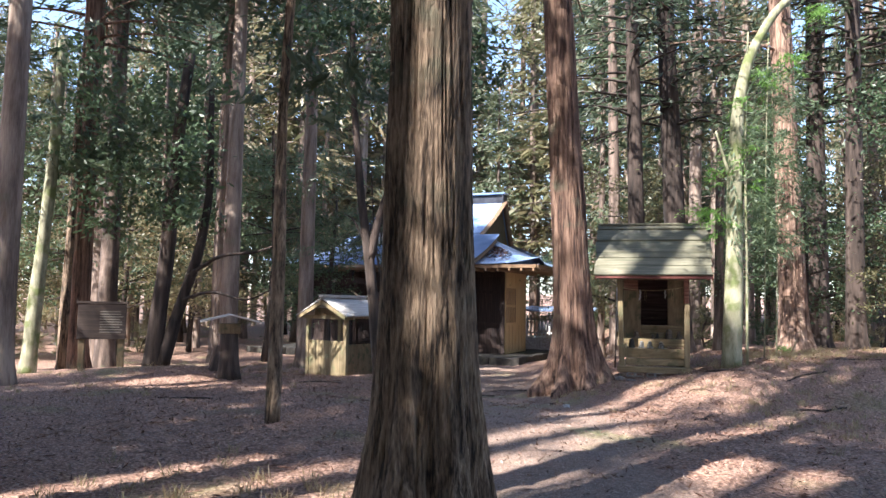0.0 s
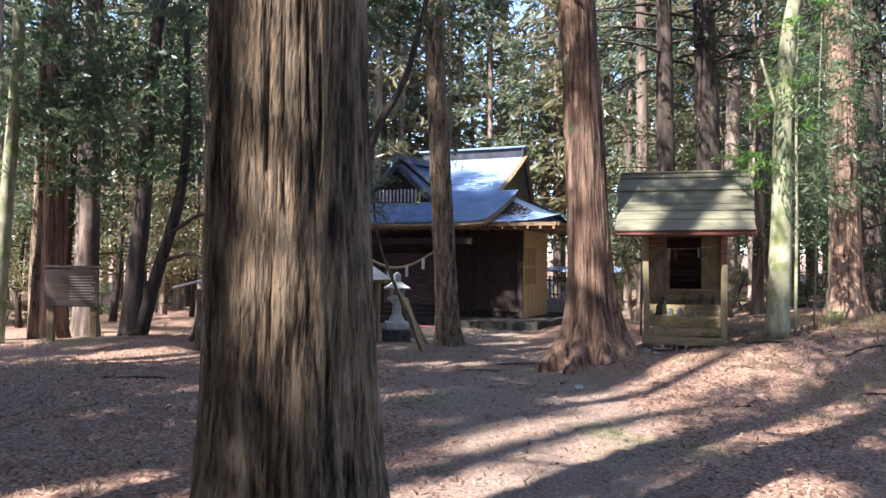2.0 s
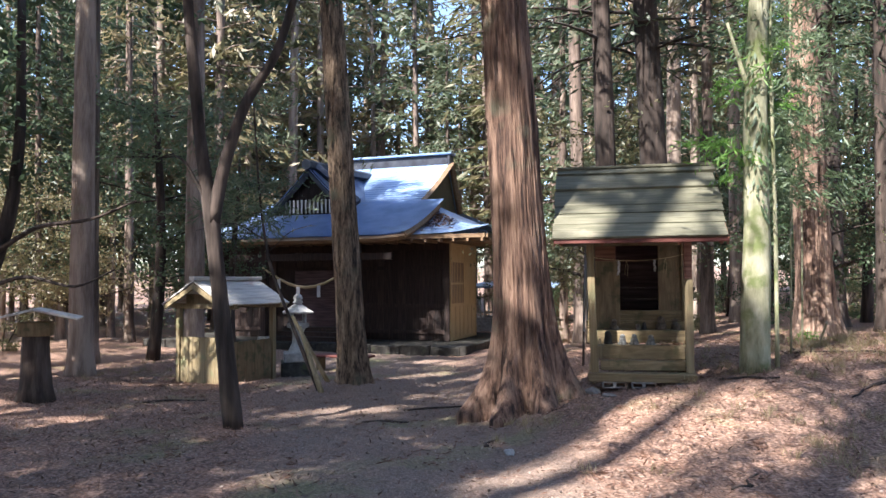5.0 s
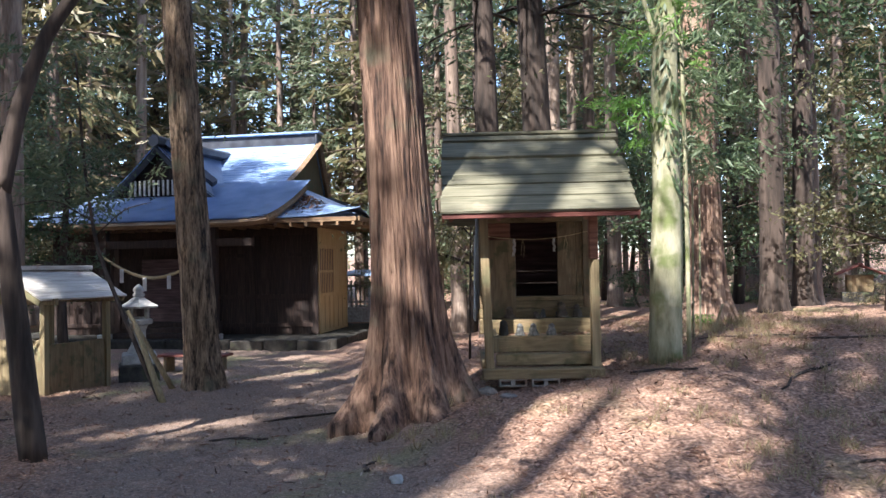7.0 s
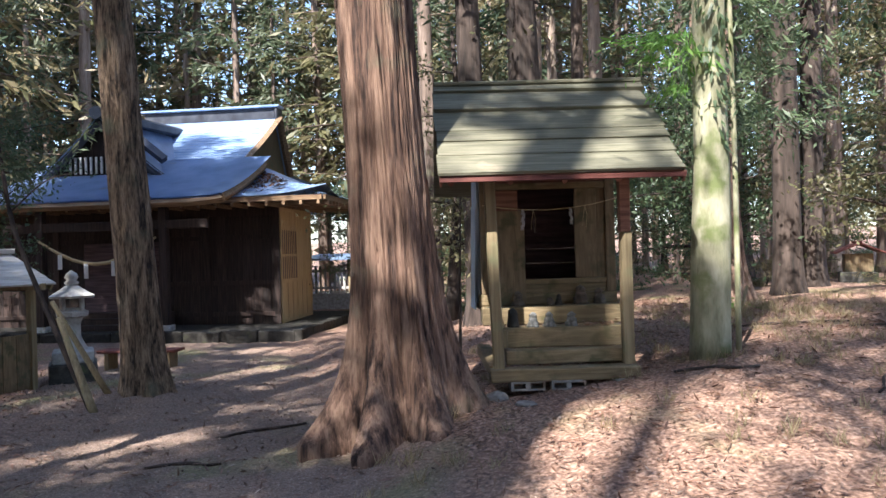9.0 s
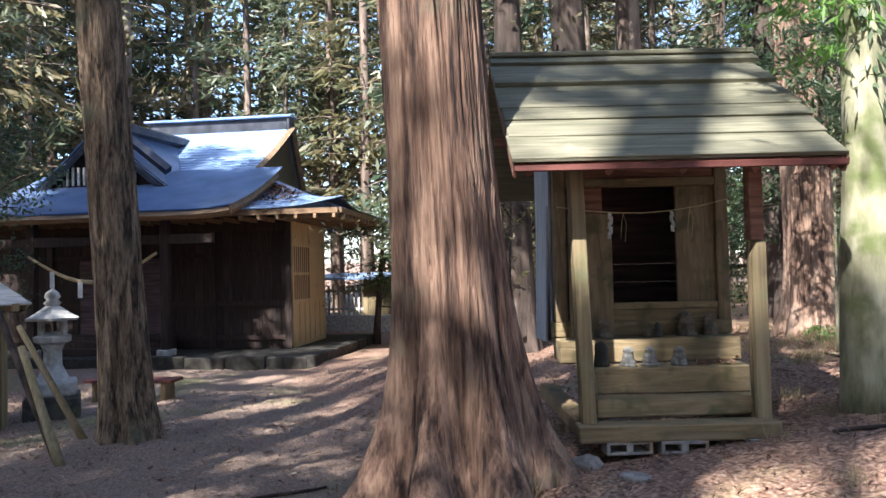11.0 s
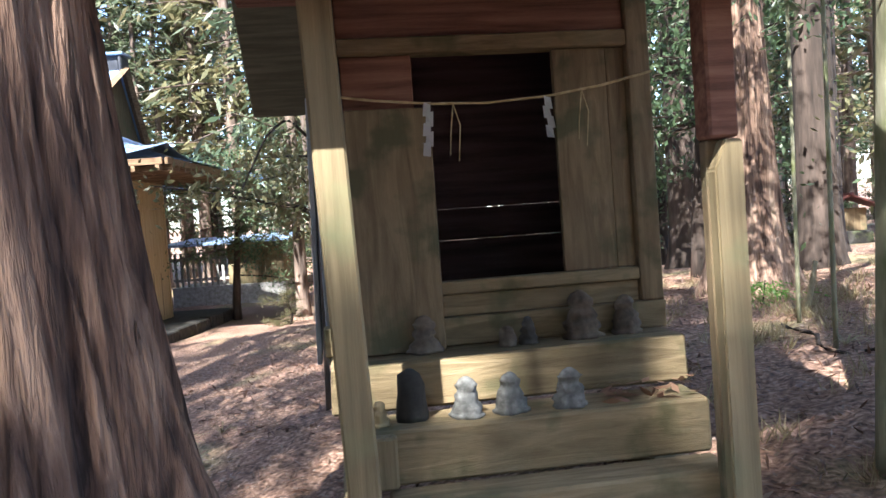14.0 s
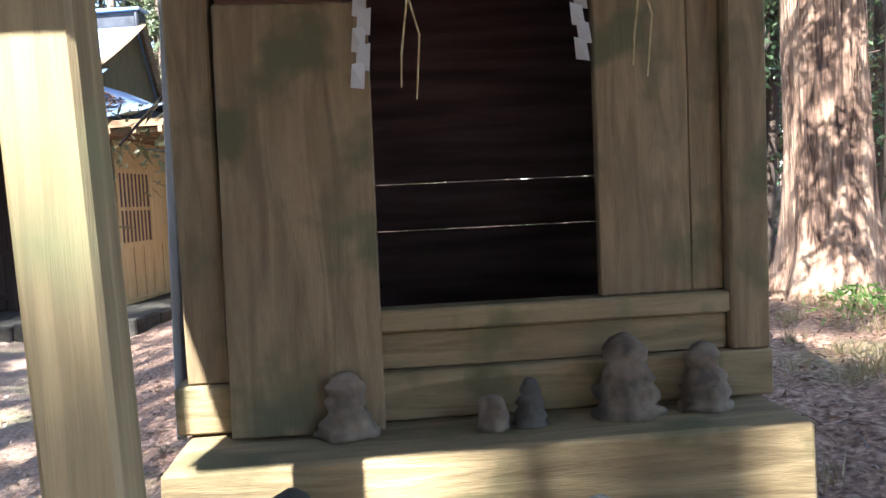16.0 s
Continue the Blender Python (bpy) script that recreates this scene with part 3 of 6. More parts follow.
# ---- the small wooden shrine ----
def small_shrine():
    base = pose(4.18, 17.69, 0, 0, 0, -12.5)
    root = thing("wayside_shrine", base, "small weathered wooden shrine with mossy board roof and open doorway", "shrine")
    # foot beams and steps, each a squared timber
    part("front_sill_beam", block(-1.13, 0.45, -0.98, -0.78, -0.02, 0.115, None, 0.012, 0.008), OLD_WOOD_H, root, "dirty squared front beam")
    for x in (-1.05, 0.36):
        part("side_sill_beam", block(x - 0.07, x + 0.09, -0.775, 1.15, 0.0, 0.13, None, 0.01, 0.006), OLD_WOOD, root)
    for y0, y1, z0, z1, x0, x1 in ((-0.75, -0.56, 0.128, 0.275, -0.94, 0.37), (-0.565, -0.28, 0.28, 0.50, -1.0, 0.39), (-0.265, 0.10, 0.504, 0.712, -1.14, 0.437)):
        part("step", block(x0, x1, y0, y1, z0, z1, None, 0.012, 0.006), OLD_WOOD_H, root, "squared timber step with green stains")
    part("short_step_end", block(-1.03, -0.90, -0.62, -0.45, 0.29, 0.488, None, 0.01, 0.004), NEW_WOOD, root)
    part("floor_board", block(-1.15, 0.46, 0.103, 1.12, 0.66, 0.712, None, 0.004), OLD_WOOD_H, root)
    # porch posts; the right one is spliced with newer wood under a chamfered shoulder
    def post(x, y, z0, z1, w, lx=0.0):
        bm = block(-w / 2, w / 2, -w / 2, w / 2, z0, z1, None, 0.009, 0.002)
        for v in bm.verts:
            v.co.x += x + lx * (v.co.z - z0)
            v.co.y += y
        return bm
    part("porch_post", post(-1.03, -0.84, 0.10, 2.16, 0.115, -0.028), NEW_WOOD, root, "pale upright porch post")
    bm = bmesh.new()
    outline = ((0.308, 0.10), (0.421, 0.10), (0.421, 1.515), (0.350, 1.515), (0.308, 1.405))
    rings = [[bm.verts.new((px, py, pz)) for px, pz in outline] for py in (-0.857, -0.795)]
    bm.faces.new(rings[0])
    bm.faces.new(rings[1][::-1])
    for k in range(5):
        bm.faces.new((rings[0][k], rings[1][k], rings[1][(k + 1) % 5], rings[0][(k + 1) % 5]))
    bmesh.ops.bevel(bm, geom=bm.edges[:], offset=0.007, segments=2, affect="EDGES")
    part("porch_post_foot", bm, NEW_WOOD, root, "newer pale wood spliced onto the post")
    part("porch_post", block(0.308, 0.418, -0.792, -0.735, 0.10, 1.52, None, 0.008, 0.002), OLD_WOOD, root)
    part("porch_post_head", block(0.300, 0.415, -0.85, -0.735, 1.522, 2.16, None, 0.009, 0.002), RED_WOOD, root, "reddish old upper post")
    # body: corner posts, walls, panels
    for x in (-1.07, 0.405):
        for y in (0.05, 1.05):
            part("corner_post", block(x - 0.055, x + 0.055, y - 0.06, y + 0.06, 0.847 if y < 0.5 else 0.715, 2.60, None, 0.006), OLD_WOOD, root)
    part("ground_beam", block(-1.16, 0.465, -0.015, 0.10, 0.716, 0.845, None, 0.006), OLD_WOOD_H, root)
    part("sill_panel", block(-0.62, 0.347, 0.02, 0.08, 0.848, 0.948, None, 0.004), OLD_WOOD_H, root)
    part("door_sill", block(-0.62, 0.347, -0.008, 0.09, 0.953, 1.012, None, 0.006), OLD_WOOD_H, root)
    part("side_panel", block(-0.008, 0.25, 0.02, 0.055, 1.014, 2.062, None, 0.004), OLD_WOOD, root)
    part("panel_batten", block(0.254, 0.347, 0.03, 0.08, 1.014, 2.062, None, 0.004), OLD_WOOD, root)
    part("lintel", block(-1.01, 0.347, -0.01, 0.10, 2.065, 2.14, None, 0.006), OLD_WOOD_H, root)
    part("header_board", block(-1.01, 0.347, 0.02, 0.06, 2.143, 2.50, None, 0.004), RED_WOOD, root, "reddish board over the doorway")
    part("upper_door_board", block(-1.0, -0.675, 0.02, 0.05, 1.72, 2.062, None, 0.004), RED_WOOD, root)
    part("sliding_door", block(-0.195, 0.195, -0.018, 0.018, 0, 1.10, Matrix.Translation((-0.812, -0.065, 0.716)) @ pose(0, 0, 0, -3.0, 0.4, 0), 0.005), OLD_WOOD, root, "loose door board leaning beside the opening")
    # inside: back boards with gaps, the shade put into their dark colour
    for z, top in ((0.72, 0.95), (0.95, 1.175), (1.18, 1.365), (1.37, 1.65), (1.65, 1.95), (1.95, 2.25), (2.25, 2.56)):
        part("back_board", block(-1.01, 0.345, 1.06, 1.085, z, top, None, 0.0, 0.0015), SHADE_IN, root)
    for x, mat in ((-1.14, GREY_WOOD), (0.472, OLD_WOOD)):
        for i in range(4):
            part("wall_board", block(x - 0.012, x + 0.012, 0.12 + i * 0.22, 0.335 + i * 0.22, 0.72, 2.75, None, 0.003), mat, root)
        part("inner_lining", block(x + (0.03 if x < 0 else -0.045), x + (0.045 if x < 0 else -0.03), 0.10, 1.055, 0.72, 2.5, None, 0.0), SHADE_IN, root)
    part("loose_side_sheet", block(-0.012, 0.012, 0.14, 0.72, 0.0, 1.25, Matrix.Translation((-1.19, 0.0, 0.66)) @ pose(0, 0, 0, 0, 1.6, 1), 0.003), GREY_WOOD, root, "loose pale grey board leaning on the side wall")
    part("inner_ceiling", block(-1.09, 0.42, 0.115, 0.985, 2.45, 2.47, None, 0.0), SHADE_IN, root)
    # gable boards and rafters
    for x in (-1.12, 0.43):
        bm = bmesh.new()
        vs = [bm.verts.new((x + dx, y, z)) for dx in (0, 0.025) for y, z in ((-0.1, 2.55), (1.2, 2.55), (0.57, 3.28))]
        bm.faces.new(vs[:3])
        bm.faces.new(vs[3:][::-1])
        for i in range(3):
            j = (i + 1) % 3
            bm.faces.new((vs[i], vs[j], vs[3 + j], vs[3 + i]))
        part("gable_board", bm, OLD_WOOD, root)
    for y, z in ((-0.80, 2.16), (1.05, 2.62), (0.57, 3.24)):
        part("purlin", block(-1.55, 0.84, y - 0.05, y + 0.05, z, z + 0.10, None, 0.006), RED_WOOD, root)
    e, rdg = Vector((0, -1.27, 2.10)), Vector((0, 0.57, 3.40))
    back = Vector((0, 2.30, 2.18))
    for x in (-1.5, -0.9, -0.35, 0.2, 0.78):
        bm = bmesh.new()
        tube(bm, [(x, e.y + 0.04, e.z - 0.06), (x, rdg.y, rdg.z - 0.07)], [0.035, 0.035], 4)
        part("rafter", bm, RED_WOOD, root)
    d = (rdg - e)
    ang = math.degrees(math.atan2(d.z, d.y))
    courses = (0.0, 0.17, 0.31, 0.42, 0.66, 0.90, 1.0)
    for lo, hi in zip(courses, courses[1:]):
        s0, s1 = d.length * lo, d.length * hi + 0.05
        m = Matrix.Translation(e) @ pose(0, 0, 0, ang, 0, random.uniform(-0.25, 0.25)) @ Matrix.Translation((0, s0, 0)) @ pose(0, 0, 0, -3.6, 0, 0)
        part("roof_board", block(-1.625 + random.uniform(-0.012, 0.012), 0.895 + 0.08 * lo + random.uniform(-0.03, 0.02), 0, s1 - s0, 0.022, 0.058, m, 0.004, 0.008), MOSS_BOARD, root, "wide lapped board with moss")
    part("roof_underlay", block(-1.60, 0.87, 0.03, d.length, -0.022, 0.004, Matrix.Translation(e) @ pose(0, 0, 0, ang, 0, 0), 0.0), RED_WOOD, root)
    db = back - rdg
    part("roof_back", block(-1.62, 0.89, 0.0, db.length, -0.02, 0.02, Matrix.Translation(rdg) @ pose(0, 0, 0, math.degrees(math.atan2(db.z, db.y)), 0, 0), 0.004), MOSS_BOARD, root)
    part("ridge_board", block(-1.62, 0.965, 0.47, 0.68, 3.405, 3.46, None, 0.01, 0.006), MOSS_BOARD, root, "weathered ridge board")
    part("eave_fascia", block(-1.61, 0.88, -1.275, -1.245, 2.052, 2.105, None, 0.004, 0.004), RED, root, "red painted eave board")
    for x in (-1.60, 0.87):
        bm = block(-0.014, 0.014, 0.0, d.length, -0.11, 0.01, Matrix.Translation((x, e.y, e.z)) @ pose(0, 0, 0, ang, 0, 0), 0.003)
        part("bargeboard", bm, RED_WOOD, root)
    return root


small_shrine()
SHRINE = pose(4.18, 17.69, 0, 0, 0, -12.5)


def shrine_rope():
    root = thing("sacred_rope", SHRINE, "thin straw rope with white paper streamers across the doorway", "rope")
    pts = [Vector((-1.10, -0.035, 1.888)), Vector((-0.86, -0.06, 1.848)), Vector((-0.6, -0.062, 1.822)), Vector((-0.35, -0.06, 1.815)), Vector((-0.06, -0.052, 1.834)), Vector((0.2, -0.045, 1.872)), Vector((0.455, -0.03, 1.93))]
    bm = bmesh.new()
    tube(bm, pts, [0.006] * 7, 6)
    part("cord", bm, STRAW, root)

    def streamer(x, y, z, flip, n):
        bm = bmesh.new()
        w, cx, cz = 0.034, 0.0, 0.0
        for i in range(n):
            h = 0.062
            q = [bm.verts.new((x + cx - w / 2 + dx, y - 0.004 * i + dy, z + cz - dz)) for dx, dz, dy in ((0, 0, 0), (w, 0.008 * flip, 0.006), (w + 0.006 * flip, h, 0.0), (0.006 * flip, h - 0.006, 0.006))]
            bm.faces.new(q)
            cx += flip * 0.012 * (1 if i % 2 else -1) + 0.003 * flip
            cz -= h * 0.72
        bmesh.ops.solidify(bm, geom=bm.faces[:], thickness=0.0012)
        return bm
    part("paper_streamer", streamer(-0.625, -0.07, 1.824, -1, 5), PAPER, root)
    part("paper_streamer", streamer(-0.066, -0.06, 1.834, 1, 4), PAPER, root)
    for x, y, z in ((-0.507, -0.066, 1.817), (0.10, -0.055, 1.856)):
        bm = bmesh.new()
        tube(bm, [(x, y, z), (x - 0.022, y - 0.004, z - 0.15), (x - 0.026, y, z - 0.23)], [0.003, 0.003, 0.002], 4)
        tube(bm, [(x, y, z), (x + 0.026, y - 0.004, z - 0.10), (x + 0.012, y, z - 0.26)], [0.003, 0.003, 0.002], 4)
        part("straw_tassel", bm, STRAW, root)


shrine_rope()


def figurine(name, x, y, z, h, w, mat, label, seed, rz=0.0, kind=0):
    """A small seated figure or pebble: a rounded, lumpy, stacked body in one mesh."""
    bm = bmesh.new()
    prof = [(0.58, 0.0), (0.60, 0.06), (0.56, 0.10), (0.50, 0.13), (0.53, 0.22), (0.50, 0.32), (0.42, 0.38), (0.46, 0.46), (0.42, 0.54), (0.35, 0.60), (0.31, 0.64), (0.34, 0.70), (0.35, 0.77), (0.37, 0.80), (0.30, 0.85), (0.24, 0.93), (0.09, 1.0)] if kind == 0 else [(0.50, 0.0), (0.53, 0.1), (0.5, 0.4), (0.46, 0.7), (0.36, 0.9), (0.12, 1.0)]
    lathe(bm, [(r * w, t * h) for r, t in prof], 20)
    for v in bm.verts:
        k = 1 + 0.34 * noise.noise(v.co * (3.5 / h) + Vector((seed, seed, 0))) + 0.24 * noise.noise(v.co * (8.0 / h) + Vector((seed, 0, seed)))
        v.co.x *= k
        v.co.y *= k * 0.8
    me = mesh_object(name, bm, mat, None, True)
    me.matrix_world = SHRINE @ pose(x, y, z - 0.002, 0, 0, rz)
    return tagged(me, label, "figurine")


figurine("stone_figurine", -0.715, -0.10, 0.714, 0.165, 0.125, CLAY, "dark brown clay figure on the shrine floor", 1.0)
figurine("stone_block", -0.345, -0.13, 0.714, 0.09, 0.075, CLAY, "small upright brown stone on the shrine floor", 2.0, 0, 1)
figurine("stone_figurine", -0.245, -0.12, 0.714, 0.125, 0.075, DARK_STONE, "small dark figure on the shrine floor", 3.0)
figurine("stone_figurine", 0.015, -0.09, 0.714, 0.22, 0.15, CLAY, "large rough brown figure on the shrine floor", 4.0)
figurine("stone_figurine", 0.235, -0.08, 0.714, 0.18, 0.125, CLAY, "rough brown figure on the shrine floor", 5.0)
figurine("stone_figurine", -0.955, -0.46, 0.50, 0.10, 0.07, NEW_WOOD, "tiny tan figure on the timber step", 6.0)
figurine("stone_tablet", -0.82, -0.42, 0.50, 0.21, 0.12, DARK_STONE, "dark rounded stone tablet on the timber step", 7.0, 0, 1)
figurine("stone_figurine", -0.60, -0.46, 0.50, 0.165, 0.115, FIGURE, "grey stone figure on the timber step", 8.0)
figurine("stone_figurine", -0.42, -0.46, 0.50, 0.165, 0.115, FIGURE, "grey stone figure on the timber step", 9.0)
figurine("stone_figurine", -0.17, -0.46, 0.50, 0.16, 0.125, FIGURE, "grey stone figure on the timber step", 10.0)


def leaf_heap():
    n = 40
    c = np.stack([rng.uniform(-0.02, 0.36, n), rng.uniform(-0.52, -0.32, n), 0.506 + rng.random(n) ** 2 * 0.07], -1)
    al = unit(rng.normal(0, 1, (n, 3)) * np.array([1, 1, 0.35])) * rng.uniform(0.022, 0.058, (n, 1))
    ac = unit(np.cross(al, rng.normal(0, 1, (n, 3)) * 0.3 + np.array([0, 0, 1]))) * 0.016
    ob = cards("dead_leaves", c, al, ac, DEAD)
    ob.matrix_world = SHRINE
    tagged(ob, "curled brown dead leaves lying on the timber step", "leaves", kind="stuff")


leaf_heap()


def hollow_block(x, y, z, rz, label, holes=3, length=0.39, h=0.10):
    """A concrete block lying on its side, its holes facing the front."""
    root = mesh = bmesh.new()
    xs = [0.0]
    w = length / holes
    for i in range(holes):
        xs += [i * w + 0.025, (i + 1) * w - 0.025]
    xs.append(length)
    for i in range(0, len(xs), 2):
        box(mesh, xs[i], xs[i + 1], 0, 0.19, 0.022, h - 0.022)
    box(mesh, 0, length, 0, 0.19, 0, 0.0215, None, 0.003)
    box(mesh, 0, length, 0, 0.19, h - 0.0215, h, None, 0.003)
    ob = mesh_object("concrete_block", root, CONCRETE)
    ob.matrix_world = SHRINE @ pose(x, y, z, 0, 0, rz)
    return tagged(ob, label, "block", "blocks under the shrine")


hollow_block(0.18, -1.0, -0.115, 1.5, "hollow concrete block lying under the front beam")
hollow_block(-0.50, -0.99, -0.115, -2, "hollow concrete block lying under the front beam", 2, 0.36)
hollow_block(-0.92, -0.98, -0.115, 3, "hollow concrete block lying under the front beam", 2, 0.36)
hollow_block(0.56, -0.80, -0.115, 20, "hollow concrete block lying beside the front beam")


def rock(name, x, y, s, mat, label, seed, flat=0.6, category="stone", z=None):
    bm = bmesh.new()
    bmesh.ops.create_icosphere(bm, subdivisions=3, radius=1)
    for v in bm.verts:
        k = 1 + 0.28 * noise.noise(v.co * 1.3 + Vector((seed, 0, 0))) + 0.1 * noise.noise(v.co * 4 + Vector((seed, 2, 0)))
        v.co = Vector((v.co.x * s[0] * k, v.co.y * s[1] * k, v.co.z * s[2] * k))
    ob = mesh_object(name, bm, mat, None, True)
    ob.matrix_world = pose(x, y, (gz(x, y) if z is None else z) + s[2] * 0.35, 0, 0, seed * 40)
    return tagged(ob, label, category)


rock("corner_stone", 2.93, 16.98, (0.13, 0.12, 0.07), CONCRETE, "grey stone under the corner of the shrine", 1.0)
rock("stone", 1.38, 14.3, (0.085, 0.06, 0.05), STONE, "pale pebble lying on the litter", 2.0)
rock("stone", 3.05, 16.45, (0.13, 0.09, 0.035), CONCRETE, "flat grey stone before the shrine", 3.0)


# ---- the large hall ----
def main_hall():
    hx, hy, hz = 1.25, 33.87, -0.76
    H = pose(hx, hy, hz, 0, 0, -21)
    root = thing("shrine_hall", H, "large dark wooden shrine hall with blue-grey metal roof", "building")
    # platform with a stone kerb
    part("platform", block(-12.0, 1.1, -2.1, 5.0, -0.9, -0.012, None, 0.0), KERB, root, "earth and stone platform")
    for i in range(12):
        x0 = -12.2 + i * 1.12
        part("kerb_stone", block(x0, x0 + 1.09, -2.42, -2.105, -0.9, 0.02 + random.uniform(-0.02, 0.02), None, 0.03, 0.015), KERB, root)
    for i in range(6):
        part("kerb_stone", block(1.105, 1.42, -2.4 + i * 1.15, -1.28 + i * 1.15, -0.9, 0.02 + random.uniform(-0.02, 0.02), None, 0.03, 0.015), KERB, root)
    # front wall boards
    x = -10.2
    while x < -0.05:
        w = 0.30
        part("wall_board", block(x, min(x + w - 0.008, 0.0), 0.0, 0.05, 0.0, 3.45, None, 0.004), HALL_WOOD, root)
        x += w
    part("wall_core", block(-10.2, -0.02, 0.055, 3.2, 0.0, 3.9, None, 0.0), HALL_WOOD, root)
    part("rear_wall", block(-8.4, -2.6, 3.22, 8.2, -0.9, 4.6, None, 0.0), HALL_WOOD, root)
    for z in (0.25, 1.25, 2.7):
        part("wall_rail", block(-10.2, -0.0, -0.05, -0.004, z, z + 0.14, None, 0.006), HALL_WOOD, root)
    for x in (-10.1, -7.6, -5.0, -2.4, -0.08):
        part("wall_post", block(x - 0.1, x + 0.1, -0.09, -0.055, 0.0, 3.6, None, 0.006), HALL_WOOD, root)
    # doorway as a flat leaf, its shade put into the colour
    part("doorway", block(-6.6, -4.0, -0.11, -0.06, 0.3, 2.7, None, 0.01), SHADE_IN, root, "doorway leaf with its shade put into the colour")
    # side screen of new pale wood
    sc = part("side_screen", block(0.0, 0.03, 0.0, 3.2, 0.05, 3.68, None, 0.0), SCREEN_WOOD, root, "pale new wooden side screen with lattice window")
    for y in (0.0, 1.55, 3.1):
        part("stile", block(0.032, 0.052, y, y + 0.11, 0.0, 3.70, None, 0.003), SCREEN_WOOD, sc)
    for z in (0.0, 1.28, 2.98, 3.6):
        part("rail", block(0.032, 0.050, 0.112, 3.098, z, z + 0.11, None, 0.003), SCREEN_WOOD, sc)
    # thin dark sheet in place of the shade behind the slats
    part("lattice_shade_sheet", block(0.031, 0.034, 0.112, 1.548, 1.40, 2.97, None, 0.0), SHADE_IN, sc)
    for i in range(7):
        y = 0.23 + i * 0.185
        part("slat", block(0.035, 0.047, y, y + 0.075, 1.392, 2.978, None, 0.002), SCREEN_WOOD, sc)
    part("lattice_rail", block(0.036, 0.049, 0.114, 1.546, 2.12, 2.20, None, 0.004), SCREEN_WOOD, sc)
    for y in (0.6, 1.1, 2.1, 2.6):
        part("panel_strip", block(0.031, 0.036, y, y + 0.03, 0.113, 1.277, None, 0.001), OLD_WOOD, sc)
    # main roof: front, side and back slopes with a concave sweep, built as courses of metal sheet
    E0, RB, ER = -1.2, 7.15, 1.9       # front eave, ridge line, right eave
    Lx, ZE, ZR = -12.3, 3.98, 7.95     # left eave, eave and ridge heights above the platform
    gx0, gx1 = -7.9, -2.3              # gable verges
    run = RB - E0

    def rz(u):
        return ZE + (ZR - ZE) * (0.62 * u + 0.38 * u * u)

    def curl(x, lo, hi):
        k = max(0.0, abs(x - (lo + hi) / 2) / ((hi - lo) / 2) - 0.65) / 0.35
        return 0.28 * k * k

    def course(front, i, n, back=False):
        bm = bmesh.new()
        u0, u1 = i / n, (i + 1) / n
        b0, b1 = E0 + run * u0, E0 + run * u1
        pts = []
        for b, u, lift in ((b0, u0, 0.028), (b1, u1, 0.0)):
            hi_x = max(ER - (b - E0), gx1)
            lo_x = min(Lx + (b - E0), gx0)
            row = []
            for k in range(25):
                x = lo_x + (hi_x - lo_x) * k / 24
                z = rz(u) + curl(x, Lx, ER) * (1 - u) ** 3 + lift
                row.append(bm.verts.new((x, b if not back else RB + 0.3 * (RB - b), z)))
            pts.append(row)
        for k in range(24):
            bm.faces.new((pts[0][k], pts[0][k + 1], pts[1][k + 1], pts[1][k]))
        low = [bm.verts.new(v.co - Vector((0, 0, 0.03))) for v in pts[0]]
        for k in range(24):
            bm.faces.new((low[k], low[k + 1], pts[0][k + 1], pts[0][k]))
        return bm
    N = 34
    roof = part("roof", course(True, 0, N), BLUE_METAL, root, "blue-grey sheet metal roof with litter on it")
    for i in range(1, N):
        part("metal_course", course(True, i, N), BLUE_METAL, roof)
    for i in range(10):
        part("metal_course", course(True, i, 10, True), BLUE_METAL, roof)
    # side skirts under the gables
    for right in (True, False):
        bm = bmesh.new()
        m = 12
        rows = []
        reach = ER - gx1
        for i in range(m + 1):
            t = i / m
            x = ER - reach * t if right else Lx + (gx0 - Lx) * t
            u = reach * t / run
            row = []
            for k in range(25):
                b = (E0 + reach * t) + (5.6 - E0 - reach * t) * k / 24
                row.append(bm.verts.new((x, b, rz(u) + curl(b, E0, 9.0) * (1 - u) ** 3 + 0.01)))
            rows.append(row)
        for p, q in zip(rows, rows[1:]):
            for k in range(24):
                bm.faces.new((p[k], p[k + 1], q[k + 1], q[k]))
        part("hip_skirt", bm, BLUE_METAL, roof)
    for x in (gx1 - 0.30, gx0 + 0.30):
        bm = bmesh.new()
        b_lo = E0 + (ER - gx1)
        zb = rz((ER - gx1) / run)
        tri = [bm.verts.new((x, b_lo, zb - 0.1)), bm.verts.new((x, RB + 0.3 * (RB - b_lo), zb - 0.1)), bm.verts.new((x, RB, ZR - 0.1))]
        bm.faces.new(tri)
        bmesh.ops.solidify(bm, geom=bm.faces[:], thickness=0.05)
        part("gable_wall", bm, NEW_WOOD, root, "pale boarded gable")
        for sgn in (-1, 1):
            bm = bmesh.new()
            pts = [(x + (0.22 if x > -5 else -0.22), RB + (-1.0 if sgn < 0 else 0.3) * (RB - b_lo) * (1 - t), rz((ER - gx1) / run + (1 - (ER - gx1) / run) * t) - 0.02) for t in np.linspace(0, 1, 7)]
            tube(bm, pts, [0.15] * 7, 4, squash=0.5)
            part("bargeboard", bm, EAVE_WOOD, root)
    # ridge box
    part("ridge_box", block(gx0 - 0.3, gx1 - 0.2, RB - 0.22, RB + 0.22, ZR - 0.12, ZR + 0.36, None, 0.02), DARK_METAL, root, "dark metal ridge")
